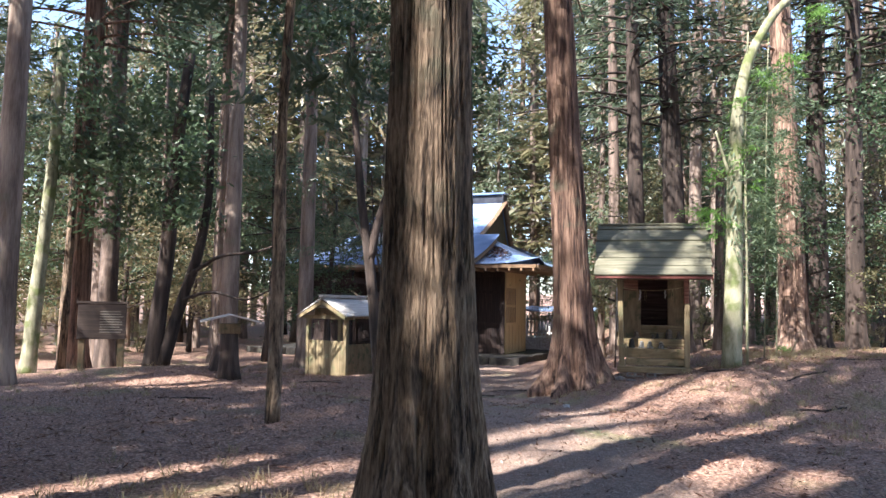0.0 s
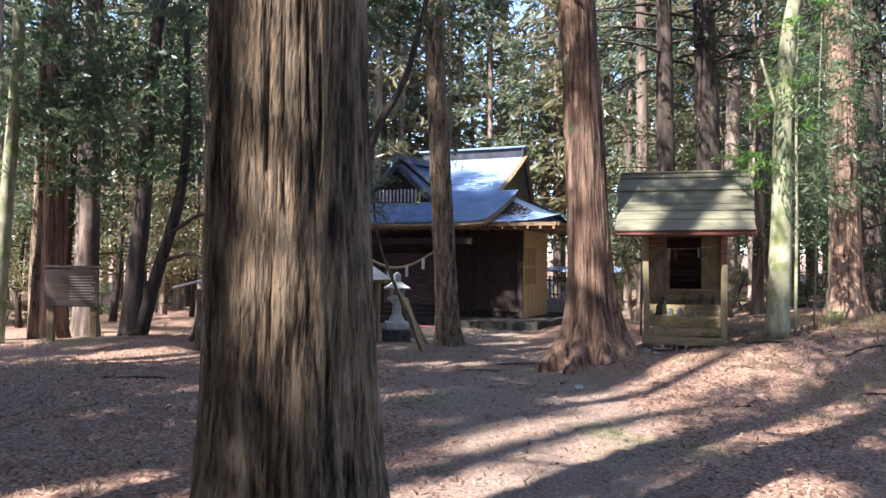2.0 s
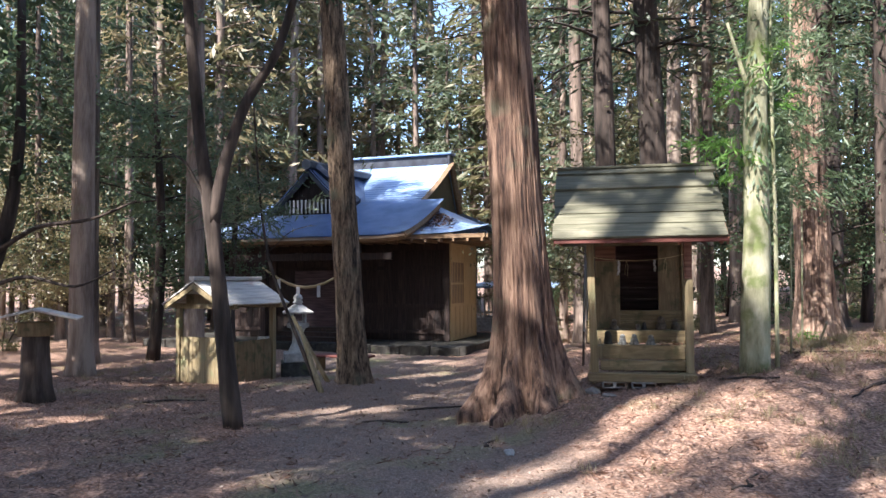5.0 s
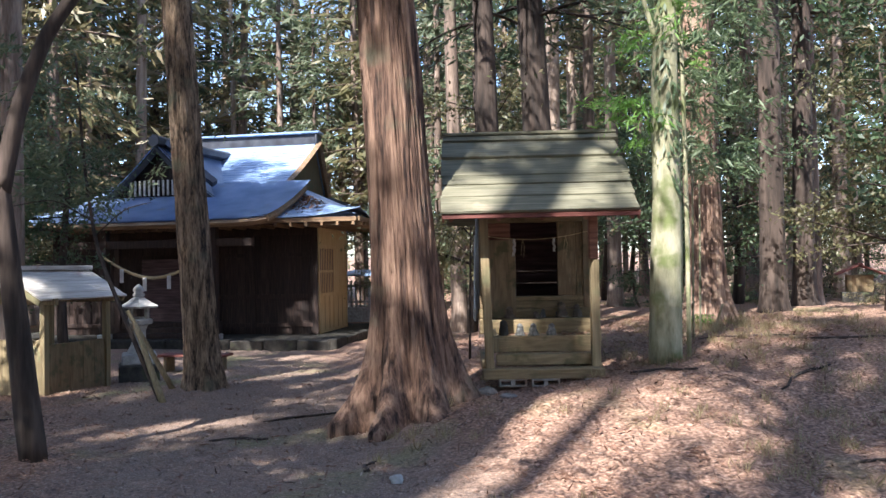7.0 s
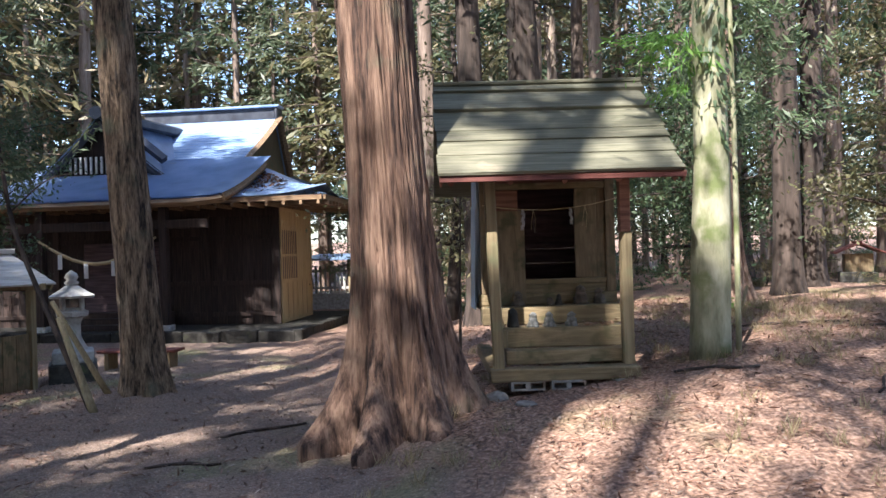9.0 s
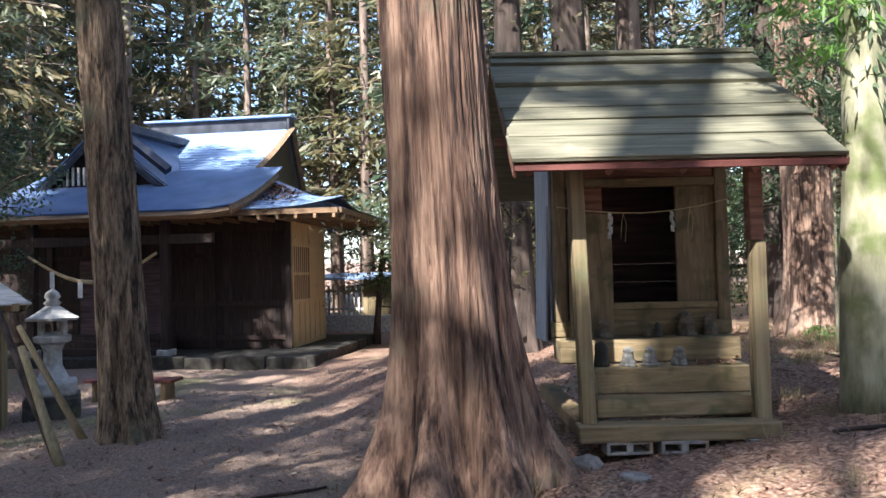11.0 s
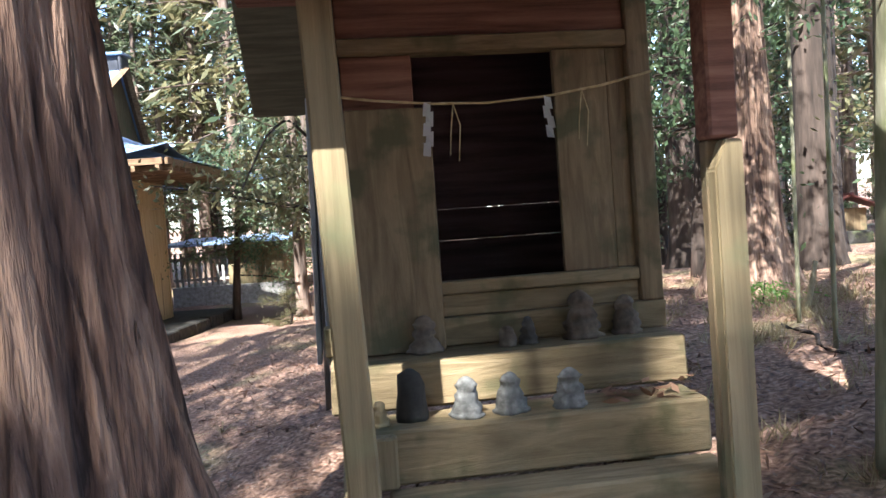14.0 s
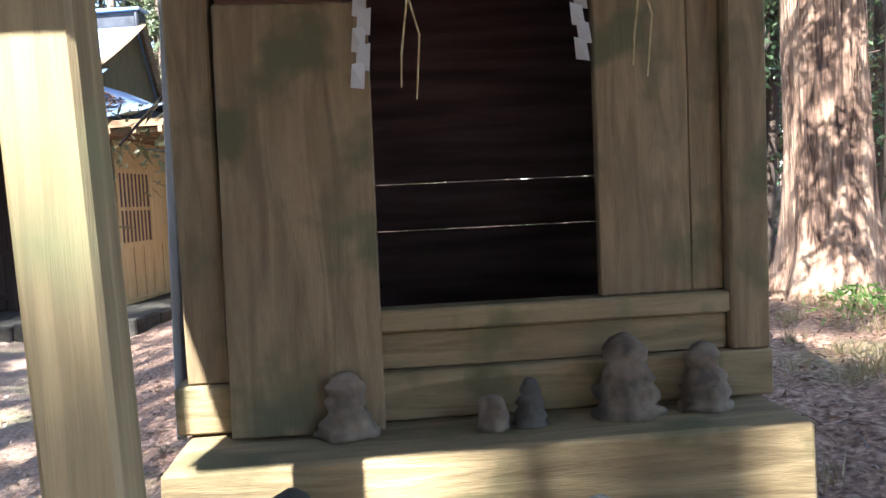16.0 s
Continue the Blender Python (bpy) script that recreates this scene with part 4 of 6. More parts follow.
    part("ridge_cap", block(gx0 - 0.5, gx1 + 0.02, RB - 0.36, RB + 0.36, ZR + 0.364, ZR + 0.46, None, 0.02), BLUE_METAL, root)
    part("ridge_end_tile", block(gx1 - 0.19, gx1 - 0.06, RB - 0.3, RB + 0.3, ZR - 0.25, ZR + 0.36, None, 0.04), DARK_METAL, root)
    # eave boards and rafters
    part("front_eave_board", block(Lx + 0.2, ER - 0.15, E0 + 0.02, E0 + 0.10, ZE - 0.17, ZE - 0.02, None, 0.006), EAVE_WOOD, root)
    part("side_eave_board", block(ER - 0.12, ER - 0.04, E0 + 0.1, 5.55, ZE - 0.17, ZE - 0.02, None, 0.006), EAVE_WOOD, root)
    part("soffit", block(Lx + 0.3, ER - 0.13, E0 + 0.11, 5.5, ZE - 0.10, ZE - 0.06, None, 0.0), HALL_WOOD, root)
    for i in range(16):
        y = E0 + 0.2 + i * 0.4
        part("rafter_end", block(0.1, ER + 0.0, y, y + 0.09, ZE - 0.30, ZE - 0.175, None, 0.004), EAVE_WOOD, root)
    for i in range(26):
        x = Lx + 0.4 + i * 0.54
        part("rafter_end", block(x, x + 0.09, E0 - 0.0, 0.0, ZE - 0.30, ZE - 0.175, None, 0.004), EAVE_WOOD, root)
    # porch roof over the steps, with a front gable
    K0, K1, KB = -9.2, -0.9, -2.1

    def porch_z(t, x):
        k = max(0.0, abs(x - (K0 + K1) / 2) / ((K1 - K0) / 2) - 0.7) / 0.3
        return ZE - 0.02 + 1.65 * (0.7 * t + 0.3 * t * t) + 0.10 * k * k * (1 - t)
    bm = bmesh.new()
    rows = []
    for i in range(13):
        t = i / 12
        rows.append([bm.verts.new((K0 + (K1 - K0) * k / 24, KB + 4.0 * t, porch_z(t, K0 + (K1 - K0) * k / 24))) for k in range(25)])
    for p, q in zip(rows, rows[1:]):
        for k in range(24):
            bm.faces.new((p[k], p[k + 1], q[k + 1], q[k]))
    bmesh.ops.solidify(bm, geom=bm.faces[:], thickness=0.05)
    part("porch_roof", bm, BLUE_METAL, root, "metal porch roof over the entrance")
    bm = bmesh.new()
    xs = np.linspace(K0 + 0.05, K1 - 0.05, 25)
    tube(bm, [(x, KB + 0.06, porch_z(0, x) - 0.16) for x in xs], [0.12] * 25, 4)
    part("porch_eave_board", bm, EAVE_WOOD, root, "brown porch eave board")
    for x in (K0 + 0.05, K1 - 0.05):
        bm = bmesh.new()
        tube(bm, [(x, KB + 4.0 * t, porch_z(t, x) - 0.15) for t in np.linspace(0, 0.9, 7)], [0.13] * 7, 4, squash=0.6)
        part("porch_bargeboard", bm, EAVE_WOOD, root)
    for x in (-7.0, -3.0):
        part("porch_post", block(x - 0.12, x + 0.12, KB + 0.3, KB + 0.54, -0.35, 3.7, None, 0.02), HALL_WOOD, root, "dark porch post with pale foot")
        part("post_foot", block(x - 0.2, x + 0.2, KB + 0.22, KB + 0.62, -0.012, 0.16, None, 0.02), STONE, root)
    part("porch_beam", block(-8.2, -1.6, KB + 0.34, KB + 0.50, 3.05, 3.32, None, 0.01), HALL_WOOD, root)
    # front gable dormer
    C, DB, ZB, ZT = -6.4, 0.5, 5.05, 7.0
    bm = bmesh.new()
    bm.faces.new([bm.verts.new(p) for p in ((C - 2.3, DB + 0.3, ZB - 0.4), (C + 2.3, DB + 0.3, ZB - 0.4), (C, DB + 0.3, ZT - 0.15))])
    bmesh.ops.solidify(bm, geom=bm.faces[:], thickness=0.05)
    part("dormer_wall", bm, HALL_WOOD, root)
    for i in range(13):
        x = C - 1.2 + i * 0.19
        part("dormer_slat", block(x, x + 0.07, DB + 0.22, DB + 0.27, ZB + 0.05, ZB + 0.62, None, 0.0), STONE, root)
    for sgn in (-1, 1):
        bm = bmesh.new()
        rows = []
        for i in range(9):
            t = i / 8
            x = C + sgn * 2.7 * t
            z = ZT - 2.35 * (1.25 * t - 0.25 * t * t)
            rows.append([bm.verts.new((x, DB, z)), bm.verts.new((x, DB + 6.0, z + 0.1))])
        for p, q in zip(rows, rows[1:]):
            bm.faces.new((p[0], p[1], q[1], q[0]))
        bmesh.ops.solidify(bm, geom=bm.faces[:], thickness=0.06)
        part("dormer_roof", bm, BLUE_METAL, root)
        bm = bmesh.new()
        tube(bm, [(C + sgn * 2.7 * t, DB + 0.12, ZT - 2.35 * (1.25 * t - 0.25 * t * t) - 0.14) for t in np.linspace(0, 1, 9)], [0.14] * 9, 4, squash=0.6)
        part("dormer_bargeboard", bm, DARK_METAL, root)
    bm = bmesh.new()
    tube(bm, [(C, DB - 0.12, ZT + 0.10), (C, DB + 3, ZT + 0.2), (C, DB + 6, ZT + 0.35)], [0.24, 0.22, 0.22], 6)
    part("dormer_ridge", bm, DARK_METAL, root, "dark dormer ridge")
    bm = bmesh.new()
    tube(bm, [(C + 0.1 + 2.0 * t, DB + 0.5, ZT + 0.12 - 1.62 * t) for t in (0, 0.5, 1.0)], [0.17] * 3, 4)
    part("dormer_verge_ridge", bm, DARK_METAL, root)
    # front steps
    for i in range(3):
        part("stair", block(-6.8, -3.4, -1.6 + 0.42 * i, -1.16 + 0.42 * i, 0.0, 0.16 * (i + 1), None, 0.01), HALL_WOOD, root)
    return H


HALL = main_hall()


def roof_litter():
    n = 1500
    r, b = rng.normal(-1.3, 1.1, n), rng.normal(1.2, 0.9, n)
    k = (b > -1.0) & (r < 1.9 - (b + 1.2)) & (r > -4)
    r, b = r[k], b[k]
    u = (b + 1.2) / 8.35
    z = 3.98 + 3.97 * (0.62 * u + 0.38 * u * u) + 0.05
    c = np.stack([r, b, z], -1)
    al = unit(rng.normal(0, 1, c.shape) * np.array([1, 1, 0.4])) * rng.uniform(0.05, 0.13, (len(c), 1))
    ac = unit(np.cross(al, np.array([0, 0, 1.0]) + rng.normal(0, 0.3, c.shape))) * 0.035
    ob = cards("roof_litter", c, al, ac, DEAD)
    ob.matrix_world = HALL
    tagged(ob, "brown leaves and twigs lying on the hall roof", "leaves", kind="stuff")


roof_litter()


def hall_rope():
    root = thing("hall_rope", HALL, "straw rope with white paper hung between the porch posts", "rope")
    bm = bmesh.new()
    pts = [(-6.9 + 3.8 * t, -2.0, 2.8 - 0.75 * math.sin(math.pi * t)) for t in np.linspace(0, 1, 11)]
    tube(bm, pts, [0.035 + 0.02 * math.sin(math.pi * t) for t in np.linspace(0, 1, 11)], 8)
    part("cord", bm, STRAW, root)
    for t in (0.2, 0.42, 0.65, 0.85):
        x, z = -6.9 + 3.8 * t, 2.8 - 0.75 * math.sin(math.pi * t)
        part("paper_streamer", block(x - 0.07, x + 0.07, -2.05, -2.045, z - 0.45, z, None, 0.0), PAPER, root)


hall_rope()


# ---- water basin pavilion ----
def basin_pavilion():
    x, y = -4.4, 23.85
    z0 = gz(x, y)
    M = Matrix.Translation((x, y, z0 - 0.03)) @ pose(0, 0, 0, 0, 0, -30)
    root = thing("basin_pavilion", M, "small water basin pavilion with pale boards and gabled roof", "pavilion")
    w, d = 1.5, 1.55
    for px in (-w / 2, w / 2):
        for py in (-d / 2, d / 2):
            part("post", block(px - 0.06, px + 0.06, py - 0.06, py + 0.06, 0.0, 1.78, None, 0.008), NEW_WOOD, root)
    for i in range(5):
        x0 = -w / 2 + 0.065 + i * 0.275
        part("front_board", block(x0, x0 + 0.268, -d / 2 - 0.02, -d / 2 + 0.01, 0.06, 1.12, None, 0.004), NEW_WOOD, root)
    for sx in (-1, 1):
        for i in range(5):
            y0 = -d / 2 + 0.065 + i * 0.285
            part("side_board", block(sx * w / 2 - 0.015, sx * w / 2 + 0.015, y0, y0 + 0.278, 0.06, 1.02, None, 0.004), OLD_WOOD, root)
    for py in (-d / 2, d / 2):
        part("beam", block(-w / 2 - 0.3, w / 2 + 0.3, py - 0.05, py + 0.05, 1.782, 1.90, None, 0.006), NEW_WOOD, root)
    part("basin", block(-0.45, 0.45, -0.42, 0.42, 0.0, 0.85, None, 0.05), STONE, root, "stone water basin")
    # roof, ridge running from front to back
    pitch, half, ln = 27.0, 1.12, 1.08
    for sx in (-1, 1):
        for i in range(5):
            m = Matrix.Translation((0, 0, 2.42)) @ pose(0, 0, 0, 0, sx * pitch, 0)
            a0, a1 = half * i / 5, half * (i + 1) / 5 + 0.03
            lo, hi = (a0, a1) if sx > 0 else (-a1, -a0)
            part("roof_board", block(lo, hi, -ln, ln, -0.015 - 0.006 * i, 0.02 - 0.006 * i, m, 0.004, 0.003), PALE_ROOF, root, "pale grey roof board")
        for yy in (-ln + 0.03, ln - 0.03):
            part("bargeboard", block(*((0, half) if sx > 0 else (-half, 0)), yy - 0.025, yy + 0.025, -0.16, -0.05, Matrix.Translation((0, 0, 2.42)) @ pose(0, 0, 0, 0, sx * pitch, 0), 0.004), NEW_WOOD, root)
    part("gable_panel", block(-0.5, 0.5, -d / 2 - 0.03, -d / 2, 1.9, 2.12, None, 0.0), OLD_WOOD, root)
    part("ridge_cap", block(-0.09, 0.09, -ln - 0.03, ln + 0.03, 2.44, 2.53, None, 0.01), PALE_ROOF, root)


PALE_ROOF = material("pale_grey_roof_board", [(0.3, (0.36, 0.33, 0.30)), (0.5, (0.50, 0.47, 0.43)), (0.72, (0.62, 0.59, 0.55))], (8, 1, 8), 2, 0.8, 0.2, spots=((0.40, 0.27, 0.23), 0.6), spot_size=2)
basin_pavilion()


def stone_lantern(x, y, label, s=1.0):
    root = thing("stone_lantern", pose(x, y, gz(x, y) - 0.03, 0, 0, 12) @ Matrix.Diagonal((s, s, s, 1)), label, "lantern")
    part("base_block", block(-0.42, 0.42, -0.42, 0.42, 0.0, 0.42, None, 0.03, 0.01), DARK_STONE, root, "dark mossy base block")
    part("plinth", block(-0.36, 0.36, -0.36, 0.36, 0.422, 0.66, None, 0.03), STONE, root)
    bm = bmesh.new()
    lathe(bm, [(0.27, 0.66), (0.22, 0.75), (0.15, 0.9), (0.14, 1.15), (0.19, 1.26)], 16)
    part("shaft", bm, STONE, root, smooth=False)
    bm = bmesh.new()
    lathe(bm, [(0.18, 1.262), (0.32, 1.31), (0.33, 1.39), (0.24, 1.42)], sides=6)
    part("platform", bm, STONE, root)
    lb = bmesh.new()
    for a in range(4):
        m = pose(0, 0, 0, 0, 0, 90 * a + 45)
        box(lb, 0.20, 0.27, -0.035, 0.035, 1.422, 1.66, m)
    box(lb, -0.165, 0.165, -0.165, 0.165, 1.422, 1.46)
    part("light_box", lb, STONE, root)
    bm = bmesh.new()
    lathe(bm, [(0.44, 1.66), (0.46, 1.70), (0.30, 1.78), (0.18, 1.86), (0.12, 1.90)], sides=6)
    part("roof", bm, STONE, root)
    bm = bmesh.new()
    lathe(bm, [(0.10, 1.902), (0.14, 1.95), (0.09, 2.0), (0.13, 2.05), (0.10, 2.12), (0.01, 2.19)], 12)
    part("finial", bm, STONE, root, smooth=True)


stone_lantern(-2.95, 25.3, "pale granite lantern on a dark mossy base")


def leaning_pole(x0, y0, x1, y1, h, r, label, wood=NEW_WOOD):
    bm = bmesh.new()
    a, b = Vector((x0, y0, gz(x0, y0) - 0.05)), Vector((x1, y1, gz(x1, y1) + h))
    tube(bm, [a.lerp(b, t) for t in np.linspace(0, 1, 6)], [r * (1 - 0.3 * t) for t in np.linspace(0, 1, 6)], 8, 0.1, x0)
    return tagged(mesh_object("pole", bm, wood, None, True), label, "pole", "leaning poles")


leaning_pole(-1.62, 20.4, -2.15, 20.9, 1.25, 0.06, "pale peeled pole leaning beside the lantern")
leaning_pole(-1.65, 21.6, -2.5, 22.0, 1.5, 0.05, "yellowish pole leaning beside the lantern")
bench = thing("low_bench", pose(-2.0, 27.2, gz(-2.0, 27.2), 0, 0, -20), "low bench with faded red top before the hall", "bench")
part("bench_top", block(-0.9, 0.9, -0.25, 0.25, 0.36, 0.42, None, 0.01), RED, bench, "faded red bench top")
for bx in (-0.7, 0.7):
    part("leg", block(bx - 0.05, bx + 0.05, -0.2, 0.2, -0.05, 0.36, None, 0.006), OLD_WOOD, bench)


# ---- information sign ----
def sign_board():
    x, y = -10.5, 20.45
    z0 = gz(x, y)
    root = thing("information_sign", pose(x, y, z0, 0, 0, 16), "dark brown information board with faded lettering on two posts", "sign")
    for px in (-0.5, 0.5):
        part("post", block(px - 0.08, px + 0.08, -0.02, 0.14, -0.1, 1.75, None, 0.01), OLD_WOOD, root)
    part("board", block(-0.62, 0.62, -0.08, -0.025, 0.82, 1.78, None, 0.01), SIGN, root)
    part("board_rail", block(-0.66, 0.66, -0.1, -0.02, 1.785, 1.85, None, 0.008), SIGN, root)
    for i in range(9):
        w = 0.50 + 0.05 * math.sin(i * 2.3)
        part("text_line", block(-0.05, w, -0.086, -0.082, 1.0 + 0.07 * i, 1.026 + 0.07 * i, None, 0.0), TEXT, root)


sign_board()


# ---- fence and store at the back, red-roofed shrine ----
def back_store():
    x, y = 5.0, 43.5
    root = thing("store_shed", pose(x, y, gz(x, y) - 0.05, 0, 0, -24), "low pale board shed with metal roof behind the hall", "shed")
    part("plinth", block(-2.3, 1.9, -1.0, 1.4, 0.0, 0.75, None, 0.02), STONE, root)
    for i in range(9):
        part("wall_board", block(-0.2 + i * 0.23, 0.02 + i * 0.23, -0.9, -0.86, 0.752, 2.3, None, 0.0), NEW_WOOD, root)
    part("wall_core", block(-0.2, 1.85, -0.855, 1.2, 0.752, 2.3, None, 0.0), OLD_WOOD, root)
    part("roof", block(-2.4, 2.3, -1.35, 1.6, 2.32, 2.42, pose(0, 0, 0, 4, 0, 0), 0.01), BLUE_METAL, root)
    for i in range(9):
        part("fence_slat", block(-2.2 + i * 0.22, -2.11 + i * 0.22, -0.9, -0.86, 0.752, 2.0, None, 0.0), STONE, root)
    for z in (0.95, 1.7):
        part("fence_rail", block(-2.3, -0.2, -0.855, -0.82, z, z + 0.1, None, 0.0), STONE, root)


back_store()


def red_shrine():
    x, y = 18.1, 28.4
    root = thing("red_roofed_shrine", pose(x, y, gz(x, y), 0, 0, -35), "little wayside shrine with faded red roof on stones", "shrine")
    part("stone_base", block(-0.5, 0.5, -0.4, 0.4, -0.1, 0.3, None, 0.03, 0.02), DARK_STONE, root)
    part("body", block(-0.38, 0.38, -0.3, 0.3, 0.302, 0.85, None, 0.01), OLD_WOOD, root)
    for sx in (-1, 1):
        part("roof_side", block(*((0, 0.72) if sx > 0 else (-0.72, 0)), -0.6, 0.6, 0, 0.05, Matrix.Translation((0, 0, 1.14)) @ pose(0, 0, 0, 0, sx * 24, 0), 0.01), RED, root, "faded red roof")
    part("ridge", block(-0.06, 0.06, -0.62, 0.62, 1.16, 1.23, None, 0.01), RED, root)


red_shrine()


def roofed_post(x, y, s, label):
    root = thing("roofed_post", pose(x, y, gz(x, y) - 0.05, 0, 0, 20) @ Matrix.Diagonal((s, s, s, 1)), label, "post")
    bm = bmesh.new()
    tube(bm, [(0, 0, -0.1), (0.02, 0, 0.3), (0, 0.02, 0.9), (0, 0, 1.25)], [0.38, 0.27, 0.23, 0.22], 14, 0.15, x)
    part("stump", bm, BARK_DARK, root, smooth=True)
    part("box", block(-0.26, 0.26, -0.24, 0.24, 1.2, 1.45, None, 0.01), OLD_WOOD, root)
    for sx in (-1, 1):
        part("roof_side", block(*((0, 0.75) if sx > 0 else (-0.75, 0)), -0.5, 0.5, 0, 0.04, Matrix.Translation((0, 0, 1.66)) @ pose(0, 0, 0, 0, sx * 14, 0), 0.008), PALE_ROOF, root, "pale mossy roof board")


roofed_post(-6.6, 19.3, 1.0, "dark stump with a small pale roofed box on it")


# ---- slender trees near the path ----
def stem_tree(name, x, y, paths, bark, label, clumps, leaf, green, sprays=60, crown_r=0.8, kind_spray=False):
    root = thing(name, pose(x, y, gz(x, y) - 0.05), label, "tree")
    cs = []
    for i, (pts, r0, r1) in enumerate(paths):
        bm = bmesh.new()
        pts = [Vector(p) for p in pts]
        fine = []
        for a, b in zip(pts, pts[1:]):
            for t in np.linspace(0, 1, 6)[:-1]:
                fine.append(a.lerp(b, t))
        fine.append(pts[-1])
        for _ in range(2):
            fine = [fine[0]] + [(fine[k - 1] + fine[k] * 2 + fine[k + 1]) / 4 for k in range(1, len(fine) - 1)] + [fine[-1]]
        n = len(fine)
        tube(bm, fine, [r0 + (r1 - r0) * k / (n - 1) for k in range(n)], 12, 0.15, i + x)
        part("trunk" if i == 0 else "limb", bm, bark, root, smooth=True)
    cs = np.array([tuple(c) for c in clumps])
    if len(cs):
        if kind_spray:
            a = rng.random(len(cs)) * 6.283
            ends = cs + np.stack([np.cos(a), np.sin(a), rng.uniform(-0.5, 0.1, len(cs))], -1) * crown_r
            cards("crown", *spray_leaves(cs, ends, sprays, leaf, 0.2, 0.16, 0.12), green, root)
        else:
            cards("crown", *clump_leaves(cs, sprays, np.full(len(cs), crown_r), leaf), green, root)
    return root


# forked dark tree
up = [(0.0, 0, 0), (-0.16, 0, 1.4), (-0.33, 0, 3.0), (-0.55, 0.1, 4.2), (-0.8, 0.2, 6.5), (-0.9, 0.2, 8.5)]
fk = [(-0.33, 0, 3.0), (-0.16, 0.0, 3.9), (0.12, 0.05, 4.8), (0.62, 0.1, 5.6), (1.0, 0.2, 7.2), (1.2, 0.3, 8.6)]
crown_d = [(random.uniform(-2.6, 2.4), random.uniform(-1.5, 1.5), random.uniform(6.6, 9.5)) for _ in range(34)]
stem_tree("evergreen_tree", -2.35, 16.6, [(up, 0.145, 0.06), (fk, 0.10, 0.04), ([(-0.36, 0, 3.2), (-0.7, -0.1, 3.9), (-0.9, -0.1, 4.0)], 0.03, 0.01)], BARK_DARK, "slender dark forked tree with mossy bark", crown_d, 0.09, LEAF_BROAD, 110, 0.45)
stem_tree("young_tree", -3.3, 10.95, [([(0, 0, 0), (0.02, 0, 2), (-0.02, 0, 4.5), (0.1, 0, 7.5)], 0.115, 0.06)], BARK_GREY, "thin straight young tree beside the path", [(random.uniform(-1.2, 1.6), random.uniform(-1, 1), random.uniform(4.6, 8.5)) for _ in range(22)], 0.2, LEAF_CEDAR, 45, 1.0, True)


stem_tree("leaning_sapling", -1.7, 20.6, [([(0, 0, 0), (-0.55, 0.5, 1.1), (-1.3, 1.3, 2.6), (-1.6, 1.7, 4.2), (-1.75, 1.8, 6.2)], 0.045, 0.02), ([(-1.35, 1.35, 2.8), (-0.8, 1.2, 3.3), (-0.3, 1.0, 3.4)], 0.014, 0.006), ([(-1.4, 1.5, 3.1), (-2.0, 1.3, 3.5), (-2.8, 1.1, 3.3)], 0.014, 0.006)], BARK_DARK, "thin leaning sapling with drooping dark evergreen sprays", [(random.gauss(-1.8, 0.75), random.gauss(1.6, 0.6), random.uniform(3.1, 6.8)) for _ in range(56)], 0.10, LEAF_CEDAR, 44, 0.7, True)


def pale_tree():
    x, y = 5.3, 16.75
    r = [([(0, 0, 0), (0.05, 0, 1.2), (0.08, 0, 2.6), (0.11, 0, 4.2), (0.2, 0, 5.9), (0.45, 0, 7.0), (1.0, 0, 8.0), (1.8, 0.2, 8.8), (2.5, 0.3, 10.0)], 0.225, 0.05),
         ([(0.12, 0, 3.9), (-0.1, 0.0, 4.6), (-0.3, 0, 5.3)], 0.05, 0.02)]
    root = stem_tree("pale_barked_tree", x, y, r, BARK_PALE, "pale green mossy trunk hung with climbing leaves", [], 0.1, LEAF_BROAD)
    # climbing leaves on the trunk
    n = 620
    a, h = rng.random(n) * 6.283, rng.uniform(2.2, 5.2, n)
    keep = (np.sin(a * 2 + h * 1.7) + rng.normal(0, 0.5, n)) > 0.1
    a, h = a[keep], h[keep]
    rad = 0.215 - 0.012 * h + rng.random(len(h)) * 0.07
    c = np.stack([0.05 + 0.022 * h + rad * np.cos(a), rad * np.sin(a), h], -1)
    al = unit(np.stack([np.cos(a) * 0.45, np.sin(a) * 0.45, -np.ones(len(a))], -1) + rng.normal(0, 0.25, (len(a), 3))) * rng.uniform(0.04, 0.10, (len(a), 1))
    ac = unit(np.cross(al, np.stack([np.cos(a), np.sin(a), 0 * a], -1))) * 0.022
    tagged(cards("climbing_leaves", c, al, ac, LEAF_BROAD, root), "dark climbing leaves")
    # light green sprays
    s = []
    for cx, cy, cz, k in ((-0.35, -0.1, 3.35, 9), (-0.55, 0.1, 3.55, 8), (-0.25, 0, 3.0, 4), (0.15, -0.1, 4.7, 10), (0.35, 0.1, 5.3, 10), (-0.2, 0.1, 4.3, 6), (0.5, 0, 4.2, 8), (0.9, 0, 6.5, 14), (1.5, 0.1, 7.0, 14), (2.2, 0.2, 8.2, 16), (0.2, 0, 5.9, 8)):
        for _ in range(k):
            s.append((cx + random.uniform(-0.2, 0.2), cy + random.uniform(-0.2, 0.2), cz + random.uniform(-0.2, 0.2)))
    s = np.array(s)
    ang = rng.random(len(s)) * 6.283
    e = s + np.stack([np.cos(ang) * 0.4 - 0.12, np.sin(ang) * 0.4, rng.uniform(-0.3, 0.1, len(s))], -1)
    tagged(cards("leaf_spray", *spray_leaves(s, e, 26, 0.075, 0.1, 0.15, 0.05), LEAF_BRIGHT, root), "bright young green leaves")


